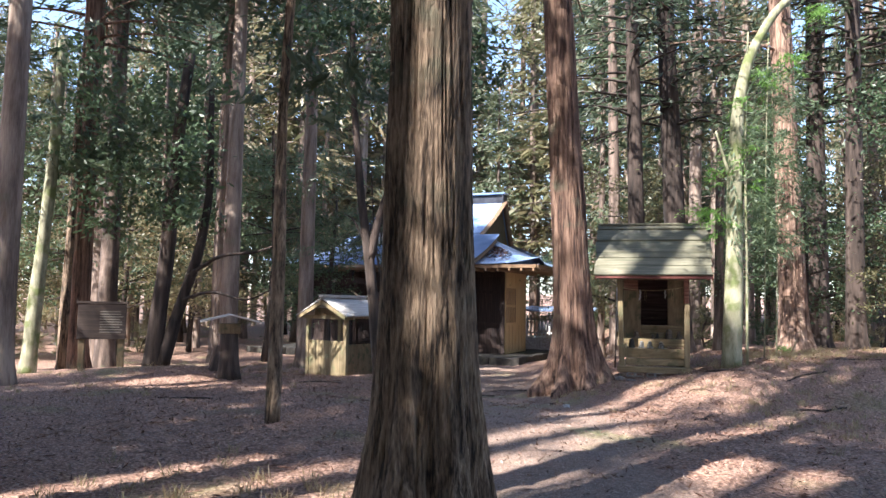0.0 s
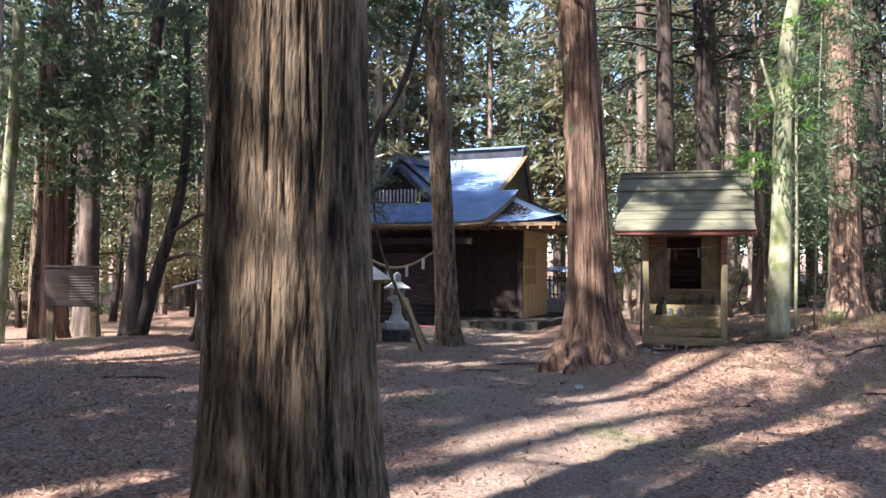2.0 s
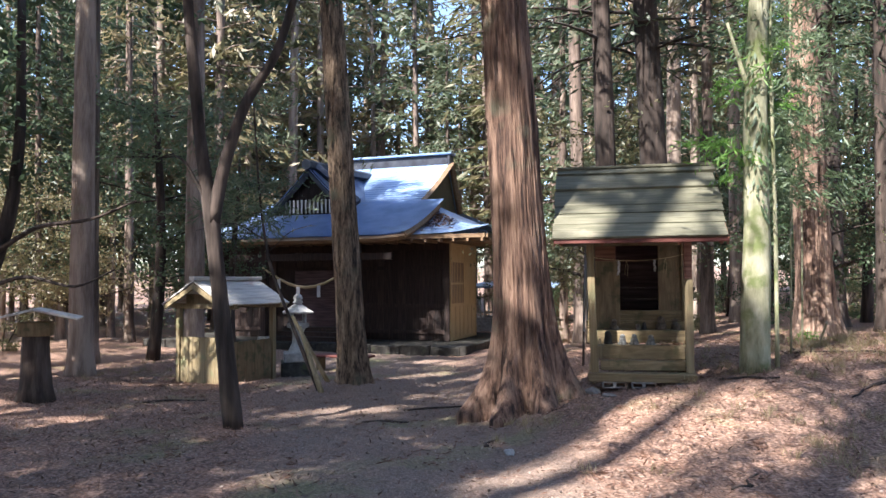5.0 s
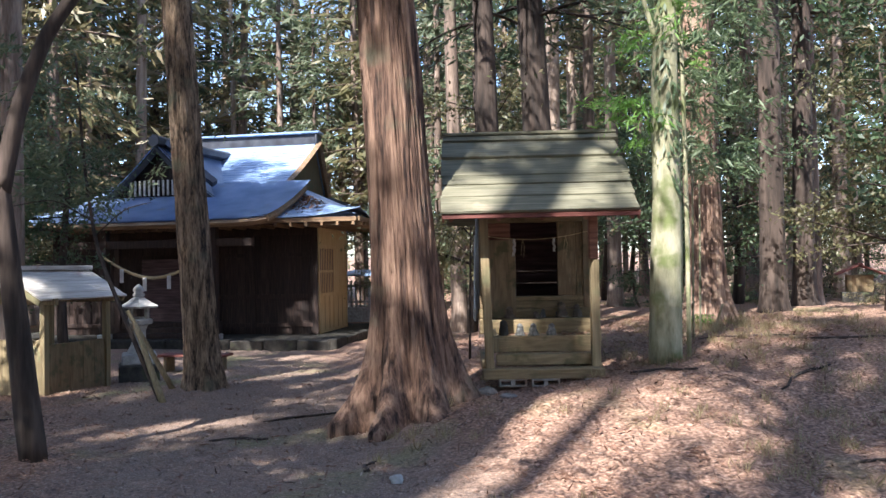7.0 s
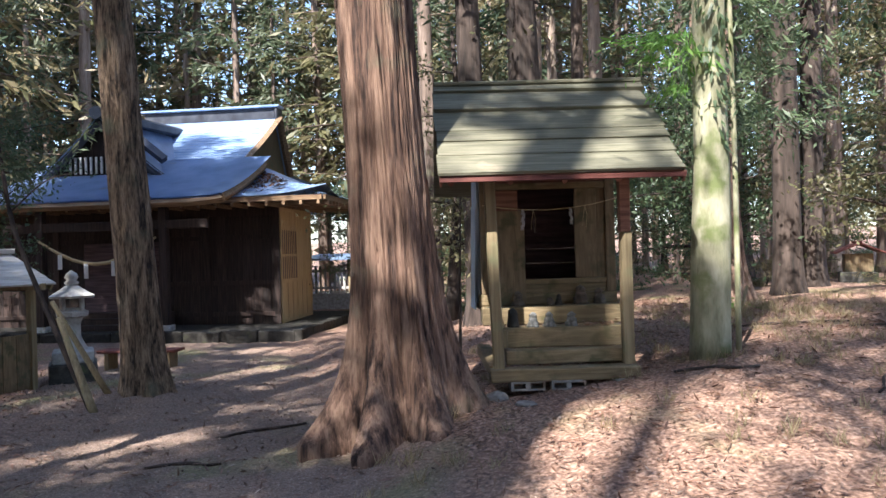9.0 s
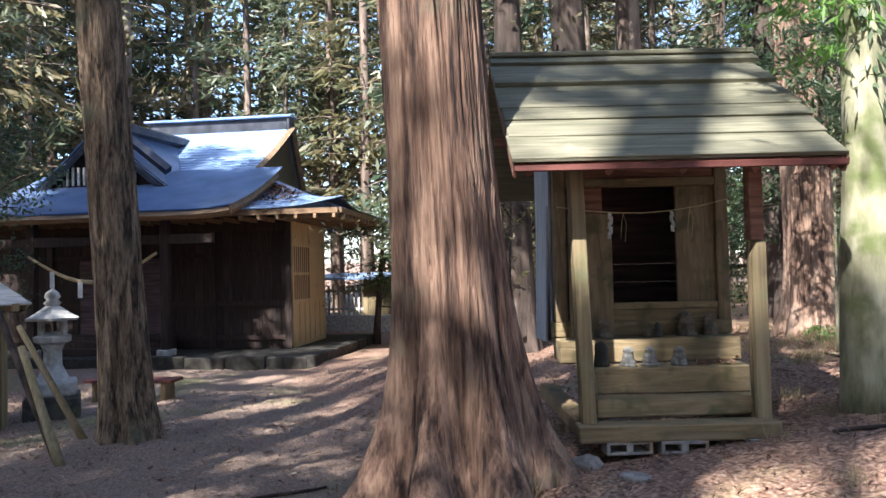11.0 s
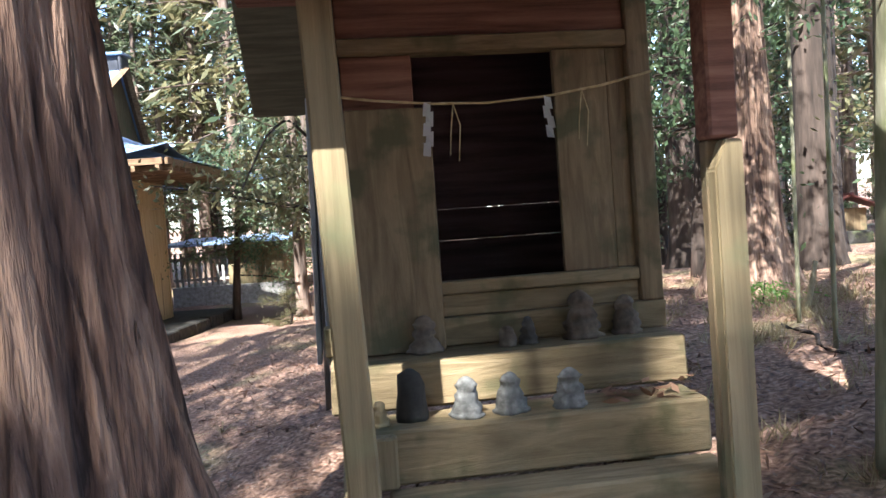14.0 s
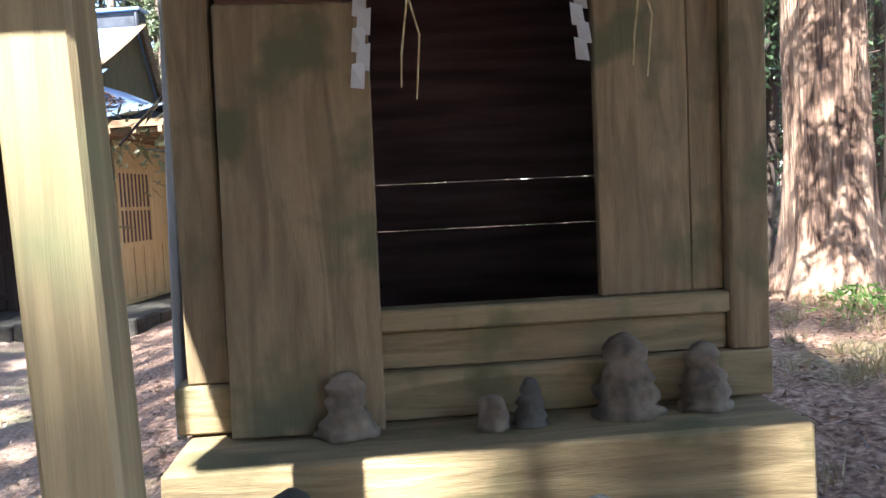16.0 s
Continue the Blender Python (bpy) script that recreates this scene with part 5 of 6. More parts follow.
pale_tree()
stem_tree("bamboo_stem", 5.62, 16.7, [([(0, 0, 0), (0.02, 0, 2.2), (0.0, 0, 5.0), (0.1, 0, 7.5)], 0.032, 0.02)], BARK_PALE, "thin pale green bamboo stem", [(random.uniform(-0.2, 1.2), random.uniform(-0.5, 0.7), random.uniform(2.5, 6.8)) for _ in range(95)], 0.08, LEAF_BROAD, 34, 0.45, True)
for bx, by in ((6.7, 18.5), (7.4, 19.5)):
    stem_tree("bamboo_stem", bx, by, [([(0, 0, 0), (0.05, 0, 2.2), (0.1, 0, 5.0), (0.2, 0, 8)], 0.018, 0.01)], BARK_PALE, "slim bamboo stem with drooping dark leaves", [(random.uniform(-0.8, 0.8), random.uniform(-0.7, 0.7), random.uniform(2.7, 7.5)) for _ in range(60)], 0.09, LEAF_BROAD, 40, 0.55, True)

stem_tree("sapling", 3.6, 20.9, [([(0, 0, 0), (0.03, 0, 1.2), (0.05, -0.05, 2.4), (0.1, -0.1, 3.6)], 0.025, 0.01), ([(0.05, -0.05, 2.3), (-0.25, -0.6, 2.45), (-0.5, -1.2, 2.25), (-0.75, -1.85, 1.85)], 0.014, 0.005)], BARK_DARK, "thin sapling with a low drooping spray of leaves", [(-0.25, -0.6, 2.4), (-0.35, -0.9, 2.32), (-0.45, -1.1, 2.2), (-0.55, -1.35, 2.1), (-0.65, -1.6, 2.0), (-0.75, -1.8, 1.88), (0.05, -0.3, 2.6), (0.1, -0.1, 3.2), (0.1, 0.1, 3.5), (0.2, -0.1, 3.0)], 0.045, LEAF_BROWN, 34, 0.35, True)
stem_tree("fern_clump", 8.0, 20.55, [([(0, 0, 0), (0.02, 0, 0.12), (0.05, 0, 0.3)], 0.015, 0.006)], BARK_DARK, "bright green fern at the foot of the cedar", [(random.uniform(-0.1, 0.1), random.uniform(-0.1, 0.1), 0.25) for _ in range(12)], 0.05, LEAF_BRIGHT, 26, 0.35, True)
leaning_pole(7.9, 19.9, 8.15, 20.0, 0.42, 0.03, "pale broken stick poking out of the litter")

# trees round the sign board
stem_tree("mossy_tree", -12.5, 20.4, [([(0, 0, 0), (0.05, 0, 0.6), (0.2, 0, 3), (0.4, 0, 6), (0.5, 0, 9.5)], 0.24, 0.12)], BARK_PALE, "slim trunk with yellowish mossy bark beside the sign", [(random.uniform(-1.8, 1.8), random.uniform(-1.5, 1.5), random.uniform(5.5, 10)) for _ in range(30)], 0.2, LEAF_CEDAR, 40, 1.1, True)
stem_tree("mossy_tree", -12.0, 21.2, [([(0, 0, 0), (0.05, 0, 3), (0.1, 0, 6), (0.12, 0, 9)], 0.14, 0.08)], BARK_GREY, "slim grey trunk beside the sign", [(random.uniform(-1.8, 1.8), random.uniform(-1.5, 1.5), random.uniform(5.5, 9.5)) for _ in range(20)], 0.2, LEAF_CEDAR, 40, 1.1, True)
stem_tree("evergreen_tree", -9.3, 21.0, [([(0, 0, 0), (0.05, 0, 0.8), (0.3, 0, 3.2), (0.4, 0, 6), (0.7, 0, 9)], 0.28, 0.14), ([(0.3, 0, 0.1), (0.65, 0.1, 1.6), (1.2, 0.1, 3.4), (1.45, 0, 5.0), (1.3, 0.2, 8)], 0.19, 0.08), ([(0.9, 0, 2.6), (1.8, 0, 3.2), (2.9, 0, 3.3), (3.8, 0, 3.7)], 0.06, 0.02), ([(0.7, 0, 1.9), (1.6, 0, 2.2), (2.6, 0, 1.9), (3.4, 0, 2.3)], 0.05, 0.015)], BARK_DARK, "dark two-stemmed tree with crooked low limbs", [(random.uniform(-2.4, 1.5), random.uniform(-1.6, 1.6), random.uniform(4.0, 9)) for _ in range(60)], 0.1, LEAF_BROAD, 90, 0.5)


def stump(x, y, r, h, label):
    bm = bmesh.new()
    cedar_trunk(bm, h, r, r * 1.5, (0.05, 0), 18, 0.15, 0.01, x, 0.3)
    ob = mesh_object("stump", bm, BARK_DARK, None, False)
    ob.matrix_world = pose(x, y, gz(x, y))
    return tagged(ob, label, "stump")


stump(-7.3, 20.6, 0.2, 0.7, "broken dark tree stump")


# ---- forest all round ----
random.seed(3)
CONIFERS = [conifer_tree(19, 0.20, 9.5, 2.0, 34, 36, 0.20, 11), conifer_tree(21, 0.27, 11.0, 2.4, 34, 36, 0.22, 12), conifer_tree(18, 0.12, 8.5, 1.6, 30, 34, 0.18, 13, lean=(0.02, 0)), conifer_tree(20, 0.23, 9.0, 2.2, 34, 36, 0.22, 14, green=LEAF_BROWN), conifer_tree(17, 0.10, 7.5, 1.5, 30, 34, 0.18, 15, lean=(-0.03, 0.01))]
FAR = [conifer_tree(19, 0.2, 4.0, 2.8, 60, 40, 0.26, 18, green=LEAF_BROWN), conifer_tree(18, 0.17, 3.0, 2.6, 60, 40, 0.26, 19)]
BROADS = [broad_tree(6.5, 0.11, 2.6, 34, 62, 0.06, 21), broad_tree(5.0, 0.09, 2.2, 32, 62, 0.055, 22, 0.25), broad_tree(8.5, 0.14, 3.0, 38, 64, 0.07, 23, 0.35), broad_tree(7.0, 0.11, 2.7, 34, 62, 0.065, 24, 0.3, green=LEAF_BROWN)]
BUSHES = [broad_tree(1.6, 0.03, 0.9, 20, 50, 0.035, 31, 0.1, stems=2), broad_tree(1.3, 0.025, 0.9, 20, 46, 0.035, 32, 0.1, green=LEAF_BROWN, stems=2)]
LABELS = {"c": "straight brown cedar of the plantation and its added shade trees", "b": "dark green broadleaf evergreen in the undergrowth", "u": "low leafy shrub on the forest floor"}
for t in CONIFERS + FAR:
    tagged(t, LABELS["c"], "tree", "forest cedars")
for t in BROADS:
    tagged(t, LABELS["b"], "tree", "undergrowth trees")
for t in BUSHES:
    t.name = "shrub"
    tagged(t, LABELS["u"], "shrub", "shrubs")
PLACED = {}


def free(x, y, gap):
    """Whether a place is clear of the path, the buildings and other trees."""
    if 0 < y < 23 and -0.68 * y - 3 < x < 0.95 * y + 2:
        return False
    if -2.5 < y < 17 and abs(x - 0.7) < 4.2:
        return False
    if 14 < y < 20 and 1 < x < 7.5:
        return False
    hx, hy = (x - 1.25) * 0.934 - (y - 33.87) * 0.358, (x - 1.25) * 0.358 + (y - 33.87) * 0.934
    if -14 < hx < 3.2 and -15 < hy < 17:
        return False
    if -7 < x < 4.8 and 12 < y < 36 or -8 < x < -0.5 and 14 < y < 28 or -15 < x < -6 and 15 < y < 23.5:
        return False
    if 4 < x < 10 and 19.5 < y < 27 or 10 < x < 14.5 and 21 < y < 27.5 or 2 < x < 8 and 40 < y < 47 or 15.5 < x < 19 and 24 < y < 30:
        return False
    return all((x - a) ** 2 + (y - b) ** 2 > gap * gap for a, b in PLACED)


used = set()
# places that the sun is known to reach
SPOTS = [(Vector(p[:3]), p[3] * (1.35 if p[0] < -4 else 1.0)) for p in ((3.75, 17.05, 0.6, 0.35), (4.5, 17.2, 0.6, 0.25), (5.0, 14.0, -0.1, 0.4), (-0.75, 5.1, 2.2, 0.9), (-2.2, 5.0, -0.3, 0.8), (-3.2, 7.5, -0.3, 0.6), (1.9, 16.7, 1.6, 0.9), (8.5, 21.1, 1.0, 0.5), (8.6, 20.2, 0.2, 0.6), (9.5, 21.5, 0.3, 0.6), (-5.0, 23.3, 0.6, 0.8), (0.0, 30, -1, 0.5), (1.0, 26, -1, 0.3), (-1.0, 36.5, 6.0, 0.7), (-8.3, 19.5, 0.1, 0.6),
    (-11, 27, 3, 0.9), (-14, 31, 4, 0.9), (-8, 29, 3, 0.9), (-18, 34, 4, 0.9), (-9, 25, 1, 0.8), (-13, 24, 3, 0.8), (-6, 28, 1, 0.9), (-20, 30, 4, 0.9), (-11, 36, 4, 0.9), (12, 30, 2, 0.9), (16, 33, 3, 0.9), (9, 33, 3, 0.8), (5.3, 16.5, 1.5, 0.4), (14, 27, 1, 0.7))]


def shades_spot(x, y, crown_from, height, spread):
    for p, f in SPOTS:
        for h in np.linspace(crown_from, height, 9):
            k = (h - p.z) / to_sun.z
            if k <= 0:
                continue
            q = p + to_sun * k
            u = (h - crown_from) / (height - crown_from)
            if math.hypot(q.x - x, q.y - y) < spread * (1 - u) ** 0.7 * f + 0.1:
                return True
    return False


def plant(models, x, y, gap, smin, smax):
    if not free(x, y, gap):
        return False
    k = random.randrange(len(models))
    s = random.uniform(smin, smax)
    m = pose(x, y, gz(x, y) - 0.08, random.uniform(-1.2, 1.2), random.uniform(-1.2, 1.2), random.uniform(0, 360)) @ Matrix.Diagonal((s, s, s, 1))
    src = models[k]
    if src.name not in used:
        used.add(src.name)
        src.matrix_basis = m
    else:
        c = copy_thing(src, Matrix.Identity(4))
        c.matrix_basis = m
    PLACED[(x, y)] = 1
    return True


# places meant to be lit, and how wide the added foliage is cut open sunward
FLOOR_GAPS = [(4.2, 14.7, 0.9), (3.2, 15.4, 0.45), (3.6, 13.8, 0.6), (2.3, 14.3, 0.5), (1.5, 13.5, 0.5), (2.9, 12.9, 0.4), (-1.1, 18.6, 0.3), (-0.4, 18.8, 0.25), (0.3, 24.9, 0.45), (1.4, 23.6, 0.4), (0.7, 29.5, 0.5), (9.1, 21.2, 0.7), (-1.9, 7.4, 0.8), (-3.1, 7.2, 0.7), (-4.2, 7.0, 0.6), (0.5, 7.1, 0.7), (1.7, 12.1, 0.7), (1.9, 8.2, 0.6), (2.7, 8.0, 0.4), (3.7, 11.2, 0.6), (0.6, 10.0, 0.7), (-0.2, 8.6, 0.5), (1.3, 10.9, 0.5), (-7.6, 17.9, 0.8), (-4.9, 17.1, 0.4), (4.6, 12.4, 0.4), (2.6, 10.0, 0.4), (8.0, 18.6, 0.5), (6.6, 15.3, 0.4)]
GAPS = [(x, y, gz(x, y), r) for x, y, r in FLOOR_GAPS] + [
    (3.08, 17.23, 2.55, 0.16), (4.15, 16.68, 2.33, 0.24), (4.6, 17.46, 2.95, 0.20), (3.78, 17.5, 0.6, 0.25), (4.45, 17.35, 0.6, 0.26), (-2.95, 25.3, 1.2, 0.50),
    (-0.75, 5.1, 2.0, 0.28), (-0.73, 5.1, 1.4, 0.24), (-0.79, 5.1, 2.7, 0.26), (1.83, 16.75, 1.3, 0.18), (2.0, 16.75, 2.1, 0.12), (1.6, 16.75, 1.5, 0.12), (1.7, 16.8, 3.2, 0.22),
    (5.35, 16.5, 2.0, 0.30), (5.3, 16.5, 3.0, 0.25), (-5.0, 23.3, 0.6, 0.80), (8.6, 21.1, 1.2, 0.35), (8.5, 21.1, 2.4, 0.30), (-1.0, 36.5, 6.0, 0.50), (1.0, 36.0, 5.0, 0.40)]
SUNWARD = np.array(to_sun)


def off_ray(points, gap):
    """Distance of points from the ray that leaves a lit place towards the sun."""
    d = points - np.array(gap[:3])
    along = np.clip(d @ SUNWARD, 0, None)
    return np.linalg.norm(d - along[:, None] * SUNWARD, axis=1)


def shade_cedar(x, y, height, seed, low=8.5):
    """An added tall cedar that casts shade, its crown cut open along the sun rays to GAPS."""
    column = np.array([(x, y, h) for h in np.arange(0, 12, 0.3)])
    if any(off_ray(column, g).min() < 0.15 + 0.2 * g[3] for g in GAPS):
        return False
    random.seed(seed)
    z0 = gz(x, y) - 0.08
    root = thing("cedar_tree", pose(x, y, z0), LABELS["c"], "tree", "forest cedars")
    bm = bmesh.new()
    cedar_trunk(bm, height, 0.31, 0.45, (0, 0), 14, 0.8, 0.0, seed, 0.7)
    low, a, b = low + random.uniform(-1.0, 1.5), [], []
    for i in range(88):
        u = (i + random.random()) / 88
        z = low + (height - low) * u * 0.97
        t = random.random() * 6.283
        way, ln = Vector((math.cos(t), math.sin(t), random.uniform(-0.1, 0.3))).normalized(), 4.3 * (1 - u) ** 0.5 * random.uniform(0.5, 1.1) + 0.4
        mid = np.array([Vector((x, y, z0 + z)) + way * (ln * k) for k in (0.25, 0.5, 0.8)])
        if any(off_ray(mid, g).min() < g[3] for g in GAPS):
            continue
        pts = limb(bm, (0, 0, z), way, ln, 0.04, 0.15, 3, 3, seed + i)
        a.append(pts[1] * 0.6 + pts[0] * 0.4)
        b.append(pts[-1])
    part("trunk", bm, BARK_FAR, root, smooth=True)
    c, al, ac = spray_leaves(np.array(a), np.array(b), 50, 0.20, 0.35, 0.26, 0.32)
    keep = np.ones(len(c), bool)
    world_c = c + np.array([x, y, z0])
    for g in GAPS:
        keep &= off_ray(world_c, g) > g[3] * rng.uniform(1.15, 1.6, len(c))
    cards("crown", c[keep], al[keep], ac[keep], LEAF_CEDAR, root)
    PLACED[(x, y)] = 1
    return True


# unseen trees added beside and behind the walker, to dapple the clearing with shade
spots_xy = random.Random(5)
count = 0
for _ in range(5000):
    x, y = spots_xy.uniform(-25, 8), spots_xy.uniform(-20, 12)
    beside = x < -1.4 - 0.74 * max(y - 0.6, 0) or y < -2.2 or x > max(0.68 * y + 2.2, 0.95 * (y - 8.5) + 3.5)
    if not beside or (y > 4 and x < -18) or min(math.hypot(x - a, y - b) for a, b in list(PLACED) + [(60, 0)]) < 2.5:
        continue
    count += shade_cedar(x, y, spots_xy.uniform(26, 32), 100 + count)
    if count >= 84:
        break
# trees with high crowns, added to shade the hall's front and forecourt
for x, y in ((-15.2, 19.3), (-9.3, 27.0), (-13.6, 26.4), (-12.2, 24.2), (-17.5, 16.3), (-10.4, 29.8), (-8.5, 25.2), (-6.6, 28.4), (-11.3, 17.2)):
    shade_cedar(x, y, 24, int(x * 7 + 400), 13.0)
random.seed(9)
# tall wood behind the hall
count = 0
for _ in range(900):
    x, y = random.uniform(-24, 14), random.uniform(46, 66)
    if plant(FAR if random.random() < 0.75 else CONIFERS, x, y, 2.2, 1.35, 1.75):
        count += 1
    if count >= 44:
        break
# the plantation ahead and a thinner belt on every side
count = 0
for _ in range(5000):
    a, d = random.uniform(-0.70, 0.70), random.uniform(20, 68)
    x, y = d * math.sin(a), d * math.cos(a)
    if shades_spot(x, y, 9.5, 20, 2.3):
        continue
    if plant(FAR if d > 36 and random.random() < 0.6 else CONIFERS, x, y, 1.9, 0.85, 1.15):
        count += 1
    if count >= 150:
        break
count = 0
for _ in range(2000):
    a, d = random.uniform(0.7, 5.58), random.uniform(12, 60)
    x, y = d * math.sin(a), 6 + d * math.cos(a)
    if not shades_spot(x, y, 9.5, 20, 2.3) and plant(CONIFERS, x, y, 4.0, 0.9, 1.15):
        count += 1
    if count >= 40:
        break
count = 0
for _ in range(3000):
    a, d = random.uniform(-0.72, 0.72), random.uniform(22, 58)
    x, y = d * math.sin(a), d * math.cos(a)
    if (x > -6 or d > 32) and plant(BROADS, x, y, 2.4, 0.8, 1.25):
        count += 1
    if count >= 40:
        break
for x, y, k, s in ((10.8, 18.2, 2, 1.0), (12.5, 17.0, 0, 1.1), (-6.2, 31.5, 2, 0.9), (-8.5, 30.5, 2, 1.25), (-14.2, 26.5, 2, 1.25), (10.0, 23.8, 0, 1.0), (12.6, 21.0, 3, 0.9), (4.3, 37.0, 0, 0.9), (14.5, 20.5, 1, 0.9)):
    c = copy_thing(BROADS[k], Matrix.Identity(4))
    c.matrix_basis = pose(x, y, gz(x, y) - 0.08, 0, 0, x * 50) @ Matrix.Diagonal((s, s, s, 1))
count = 0
for _ in range(3000):
    a, d = random.uniform(-0.75, 0.75), random.uniform(15, 45)
    x, y = d * math.sin(a), d * math.cos(a)
    if plant(BUSHES, x, y, 0.9, 0.6, 1.3):
        count += 1
    if count >= 60:
        break


def far_woods():
    """Dense foliage and stems that close the view beyond the plantation."""
    n = 30000
    a, d = rng.uniform(-math.pi, math.pi, n), rng.uniform(62, 80, n)
    h = 0.5 + 19 * rng.random(n) ** 0.8
    x, y = d * np.sin(a), 14 + d * np.cos(a)
    lumpy = np.sin(a * 37) + np.sin(a * 83 + h * 0.7) + rng.normal(0, 0.7, n)
    k = lumpy > -0.5
    c = np.stack([x, y, ground_height(x, y) + h], -1)[k]
    al = unit(rng.normal(0, 1, (len(c), 3))) * rng.uniform(0.25, 0.8, (len(c), 1))
    ac = unit(np.cross(al, rng.normal(0, 1, (len(c), 3)))) * 0.25
    tagged(cards("far_woods", c, al, ac, LEAF_BROWN), "distant sunlit woods closing the view", "woods", kind="stuff")


far_woods()


# ---- small cover on the ground ----
def litter():
    n = 60000
    x, y = rng.uniform(-9, 10, n), 1.0 + 25 * rng.random(n) ** 0.9
    keep = rng.random(n) > 0.75 * on_path(x, y)
    x, y = x[keep], y[keep]
    n = len(x)
    c = np.stack([x, y, ground_height(x, y) + 0.012 + 0.02 * rng.random(n)], -1)
    al = unit(np.stack([rng.normal(0, 1, n), rng.normal(0, 1, n), rng.normal(0, 0.28, n)], -1)) * rng.uniform(0.02, 0.085, (n, 1))
    ac = unit(np.cross(al, np.array([0, 0, 1.0]) + rng.normal(0, 0.3, (n, 3)))) * rng.uniform(0.003, 0.012, (n, 1))
    tagged(cards("cedar_litter", c, al, ac, NEEDLES), "fallen reddish cedar twigs and needles", "litter", kind="stuff")
    n = 34000
    x, y = rng.uniform(-8, 8, n), 1.5 + 28 * rng.random(n) ** 0.85
    c = np.stack([x, y, ground_height(x, y) + 0.016], -1)
    al = unit(rng.normal(0, 1, (n, 3)) * np.array([1, 1, 0.35])) * (0.010 + 0.035 * rng.random((n, 1)) ** 2)
    ac = unit(np.cross(al, np.array([0, 0, 1.0]) + rng.normal(0, 0.5, (n, 3)))) * rng.uniform(0.005, 0.014, (n, 1))
    tagged(cards("fallen_leaves", c, al, ac, PALE_DEAD), "scattered pale and brown fallen leaves", "leaves", kind="stuff")
    # fallen fronds
    n = 900
    x, y = rng.uniform(-6, 9, n), rng.uniform(3, 24, n)
    k = rng.random(n) > 0.6 * on_path(x, y)
    a = rng.random(n) * 6.283
    st = np.stack([x, y, ground_height(x, y) + 0.03], -1)[k]
    en = st + (np.stack([np.cos(a), np.sin(a), 0 * a], -1) * 0.28)[k]
    c, al, ac = spray_leaves(st, en, 16, 0.045, 0.0, 0.16, 0.03)
    c[:, 2] = np.maximum(c[:, 2], ground_height(c[:, 0], c[:, 1]) + 0.012)
    al[:, 2] *= 0.3
    tagged(cards("fallen_fronds", c, al, ac, NEEDLES), "dry brown cedar fronds fallen on the ground", "litter", kind="stuff")
    # dry grass and green tufts
    cs = []
    for gx, gy, gr, k in ((-2.0, 5.6, 0.9, 40), (-0.3, 4.6, 0.5, 14), (6.6, 17.2, 1.6, 60), (7.5, 19.5, 1.8, 70), (4.9, 12.2, 1.3, 40), (5.6, 14.4, 1.2, 40), (-3.2, 6.4, 1.0, 34), (-7.5, 27.5, 2.2, 60), (9.6, 21.0, 1.5, 50), (2.5, 18.5, 0.35, 10), (8.0, 20.4, 0.6, 40), (2.1, 15.9, 0.5, 12), (-11, 18, 3, 40)):
        cs += [(gx + random.gauss(0, gr), gy + random.gauss(0, gr)) for _ in range(k)]
    cs = np.array(cs)
    per = 26
    base = np.repeat(cs, per, 0) + rng.normal(0, 0.05, (len(cs) * per, 2))
    z = ground_height(base[:, 0], base[:, 1])
    up_v = unit(np.stack([rng.normal(0, 0.5, len(z)), rng.normal(0, 0.5, len(z)), np.ones(len(z))], -1)) * rng.uniform(0.03, 0.10, (len(z), 1))
    c = np.stack([base[:, 0], base[:, 1], z], -1) + up_v * 0.95
    ac = unit(np.cross(up_v, rng.normal(0, 1, (len(z), 3)))) * 0.004
    tagged(cards("dry_grass", c, up_v, ac, GRASS), "tufts of dry yellowish grass", "grass", kind="stuff")


litter()


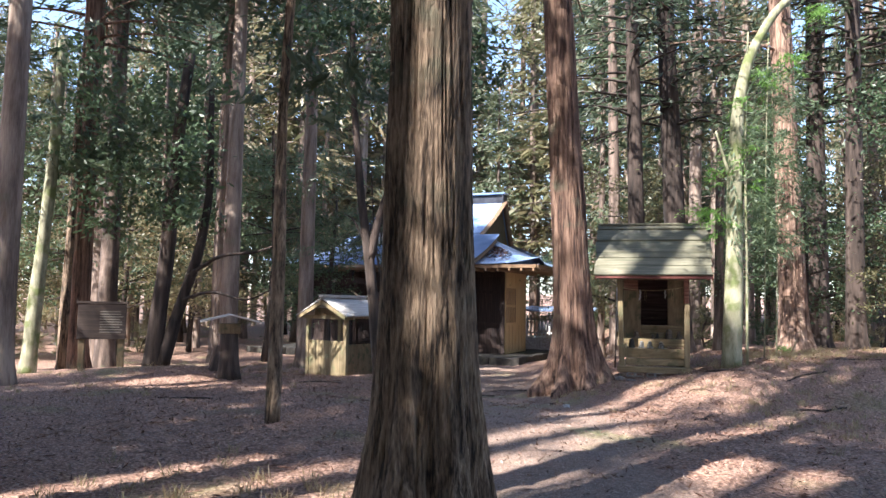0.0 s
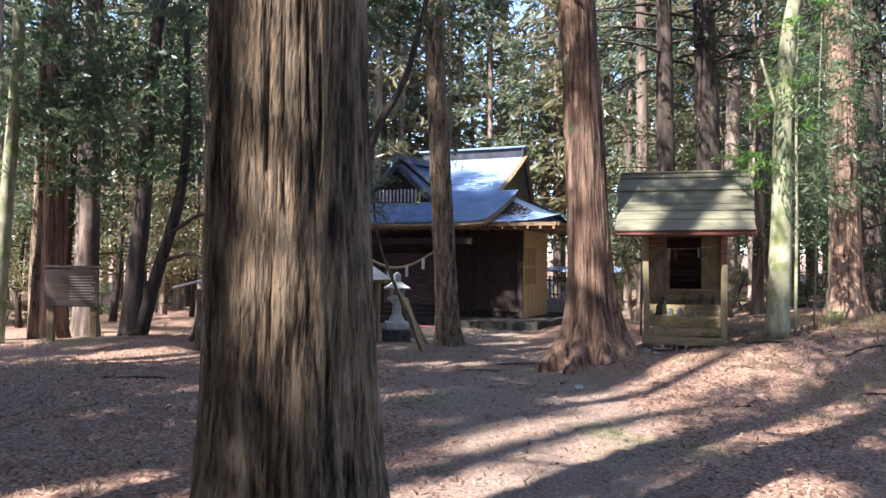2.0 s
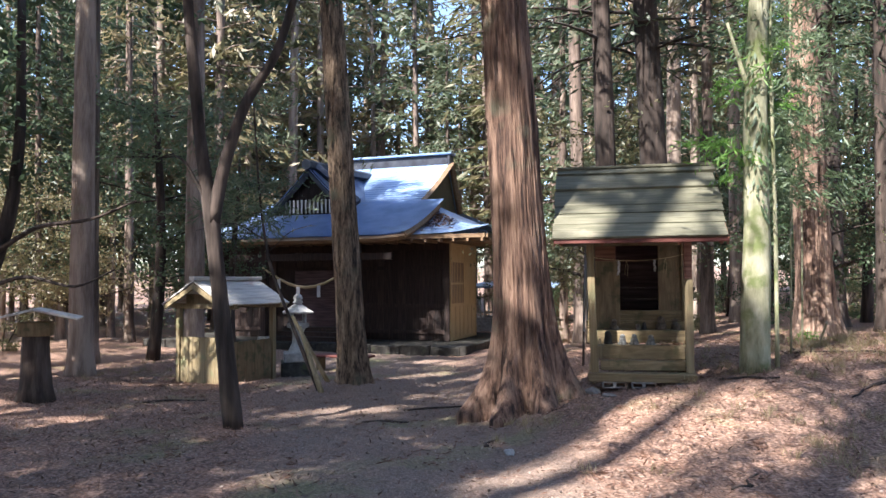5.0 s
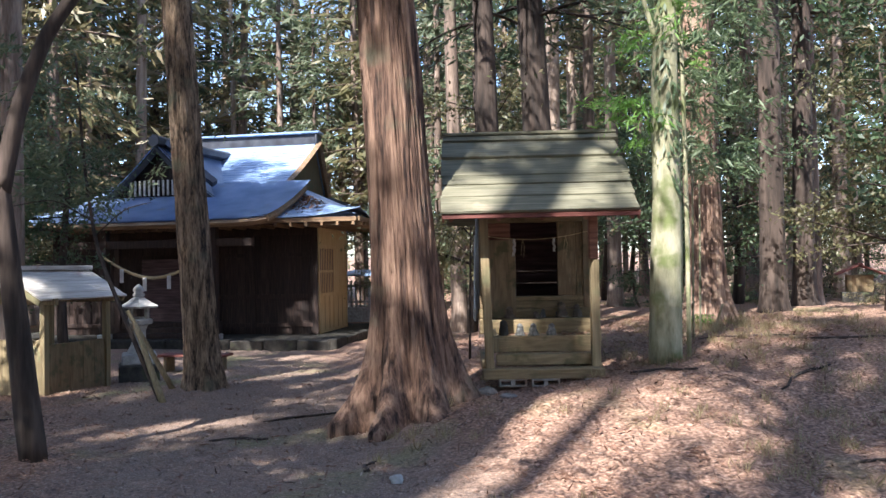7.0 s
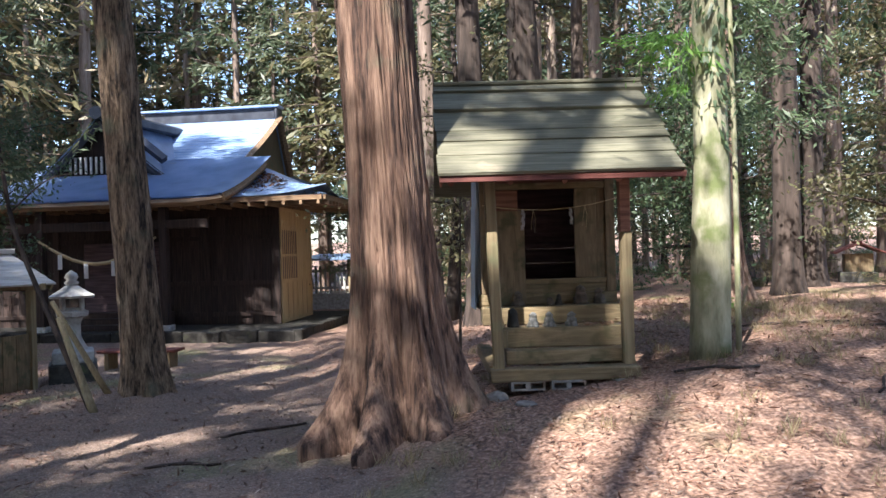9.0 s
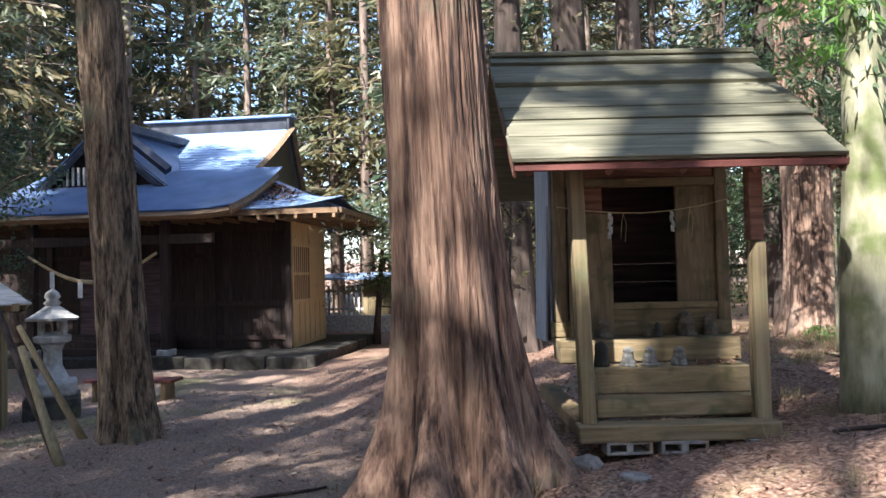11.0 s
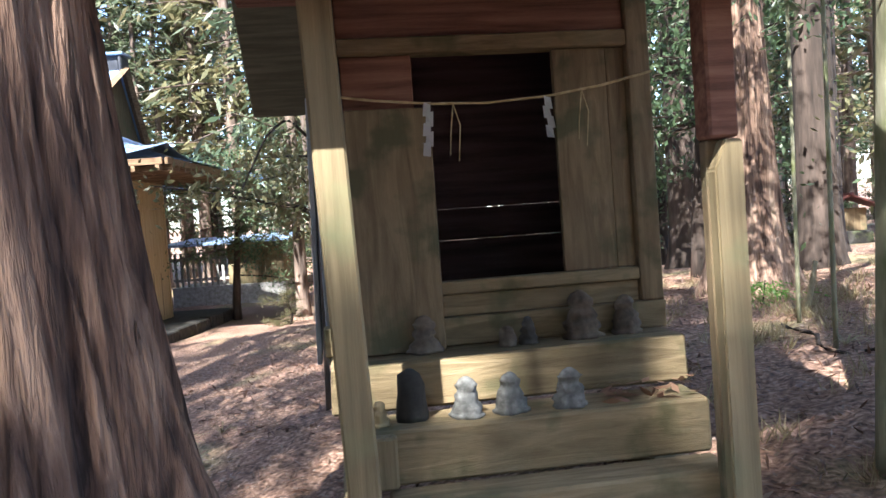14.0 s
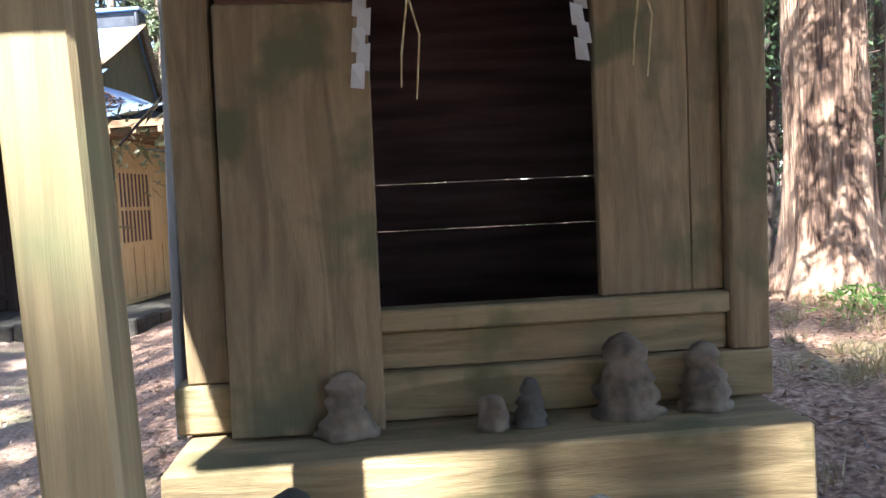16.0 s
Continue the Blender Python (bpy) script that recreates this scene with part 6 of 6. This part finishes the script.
def arching_tuft(x, y, blades, reach, seed):
    """A small plant of arching strap leaves."""
    random.seed(seed)
    bm = bmesh.new()
    for k in range(blades):
        a = 6.283 * k / blades + random.uniform(-0.3, 0.3)
        ln, w = reach * random.uniform(0.7, 1.15), 0.007
        out, side = Vector((math.cos(a), math.sin(a), 0)), Vector((-math.sin(a), math.cos(a), 0))
        rows = []
        for i in range(7):
            t = i / 6
            p = out * (ln * t) + Vector((0, 0, ln * (1.15 * t - 1.05 * t * t)))
            rows.append((bm.verts.new(p - side * w * (1 - 0.85 * t)), bm.verts.new(p + side * w * (1 - 0.85 * t) + Vector((0, 0, 0.002)))))
        for p, q in zip(rows, rows[1:]):
            bm.faces.new((p[0], p[1], q[1], q[0]))
    ob = mesh_object("strap_leaved_plant", bm, GRASS, None, True)
    ob.matrix_world = pose(x, y, gz(x, y) - 0.01)
    return tagged(ob, "small pale green plant with arching strap leaves", "plant", "strap-leaved plants")


arching_tuft(2.42, 21.55, 14, 0.32, 1)
arching_tuft(2.75, 21.5, 10, 0.24, 2)
arching_tuft(6.8, 18.5, 12, 0.22, 3)


def branch_on_ground(x, y, ln, rz, r, seed):
    bm = bmesh.new()
    pts = []
    for t in np.linspace(-0.5, 0.5, 9):
        px, py = x + ln * t * math.cos(radians(rz)) + 0.05 * math.sin(9 * t + seed), y + ln * t * math.sin(radians(rz)) + 0.06 * math.cos(7 * t + seed)
        pts.append((px, py, gz(px, py) + r * 0.8))
    tube(bm, pts, [r * (1.1 - 0.8 * abs(t)) for t in np.linspace(-0.5, 0.5, 9)], 6, 0.2, seed)
    return tagged(mesh_object("fallen_branch", bm, BARK_DARK, None, True), "thin dark fallen branch lying on the ground", "branch", "fallen branches")


for i, (bx, by, ln, az) in enumerate(((0.55, 18.6, 1.2, 20), (-0.2, 17.2, 0.8, -15), (4.95, 16.1, 0.8, -40), (5.6, 13.2, 0.9, 15), (7.8, 16.4, 1.4, -50), (1.2, 15.0, 0.6, 70), (6.2, 15.2, 1.2, 25), (-4.2, 19.5, 1.3, 30), (6.9, 18.9, 1.5, 60), (3.4, 12.6, 0.5, 50), (7.2, 17.8, 1.3, -30), (-5.8, 14.2, 1.0, 10))):
    branch_on_ground(bx, by, ln, az, 0.018, i)
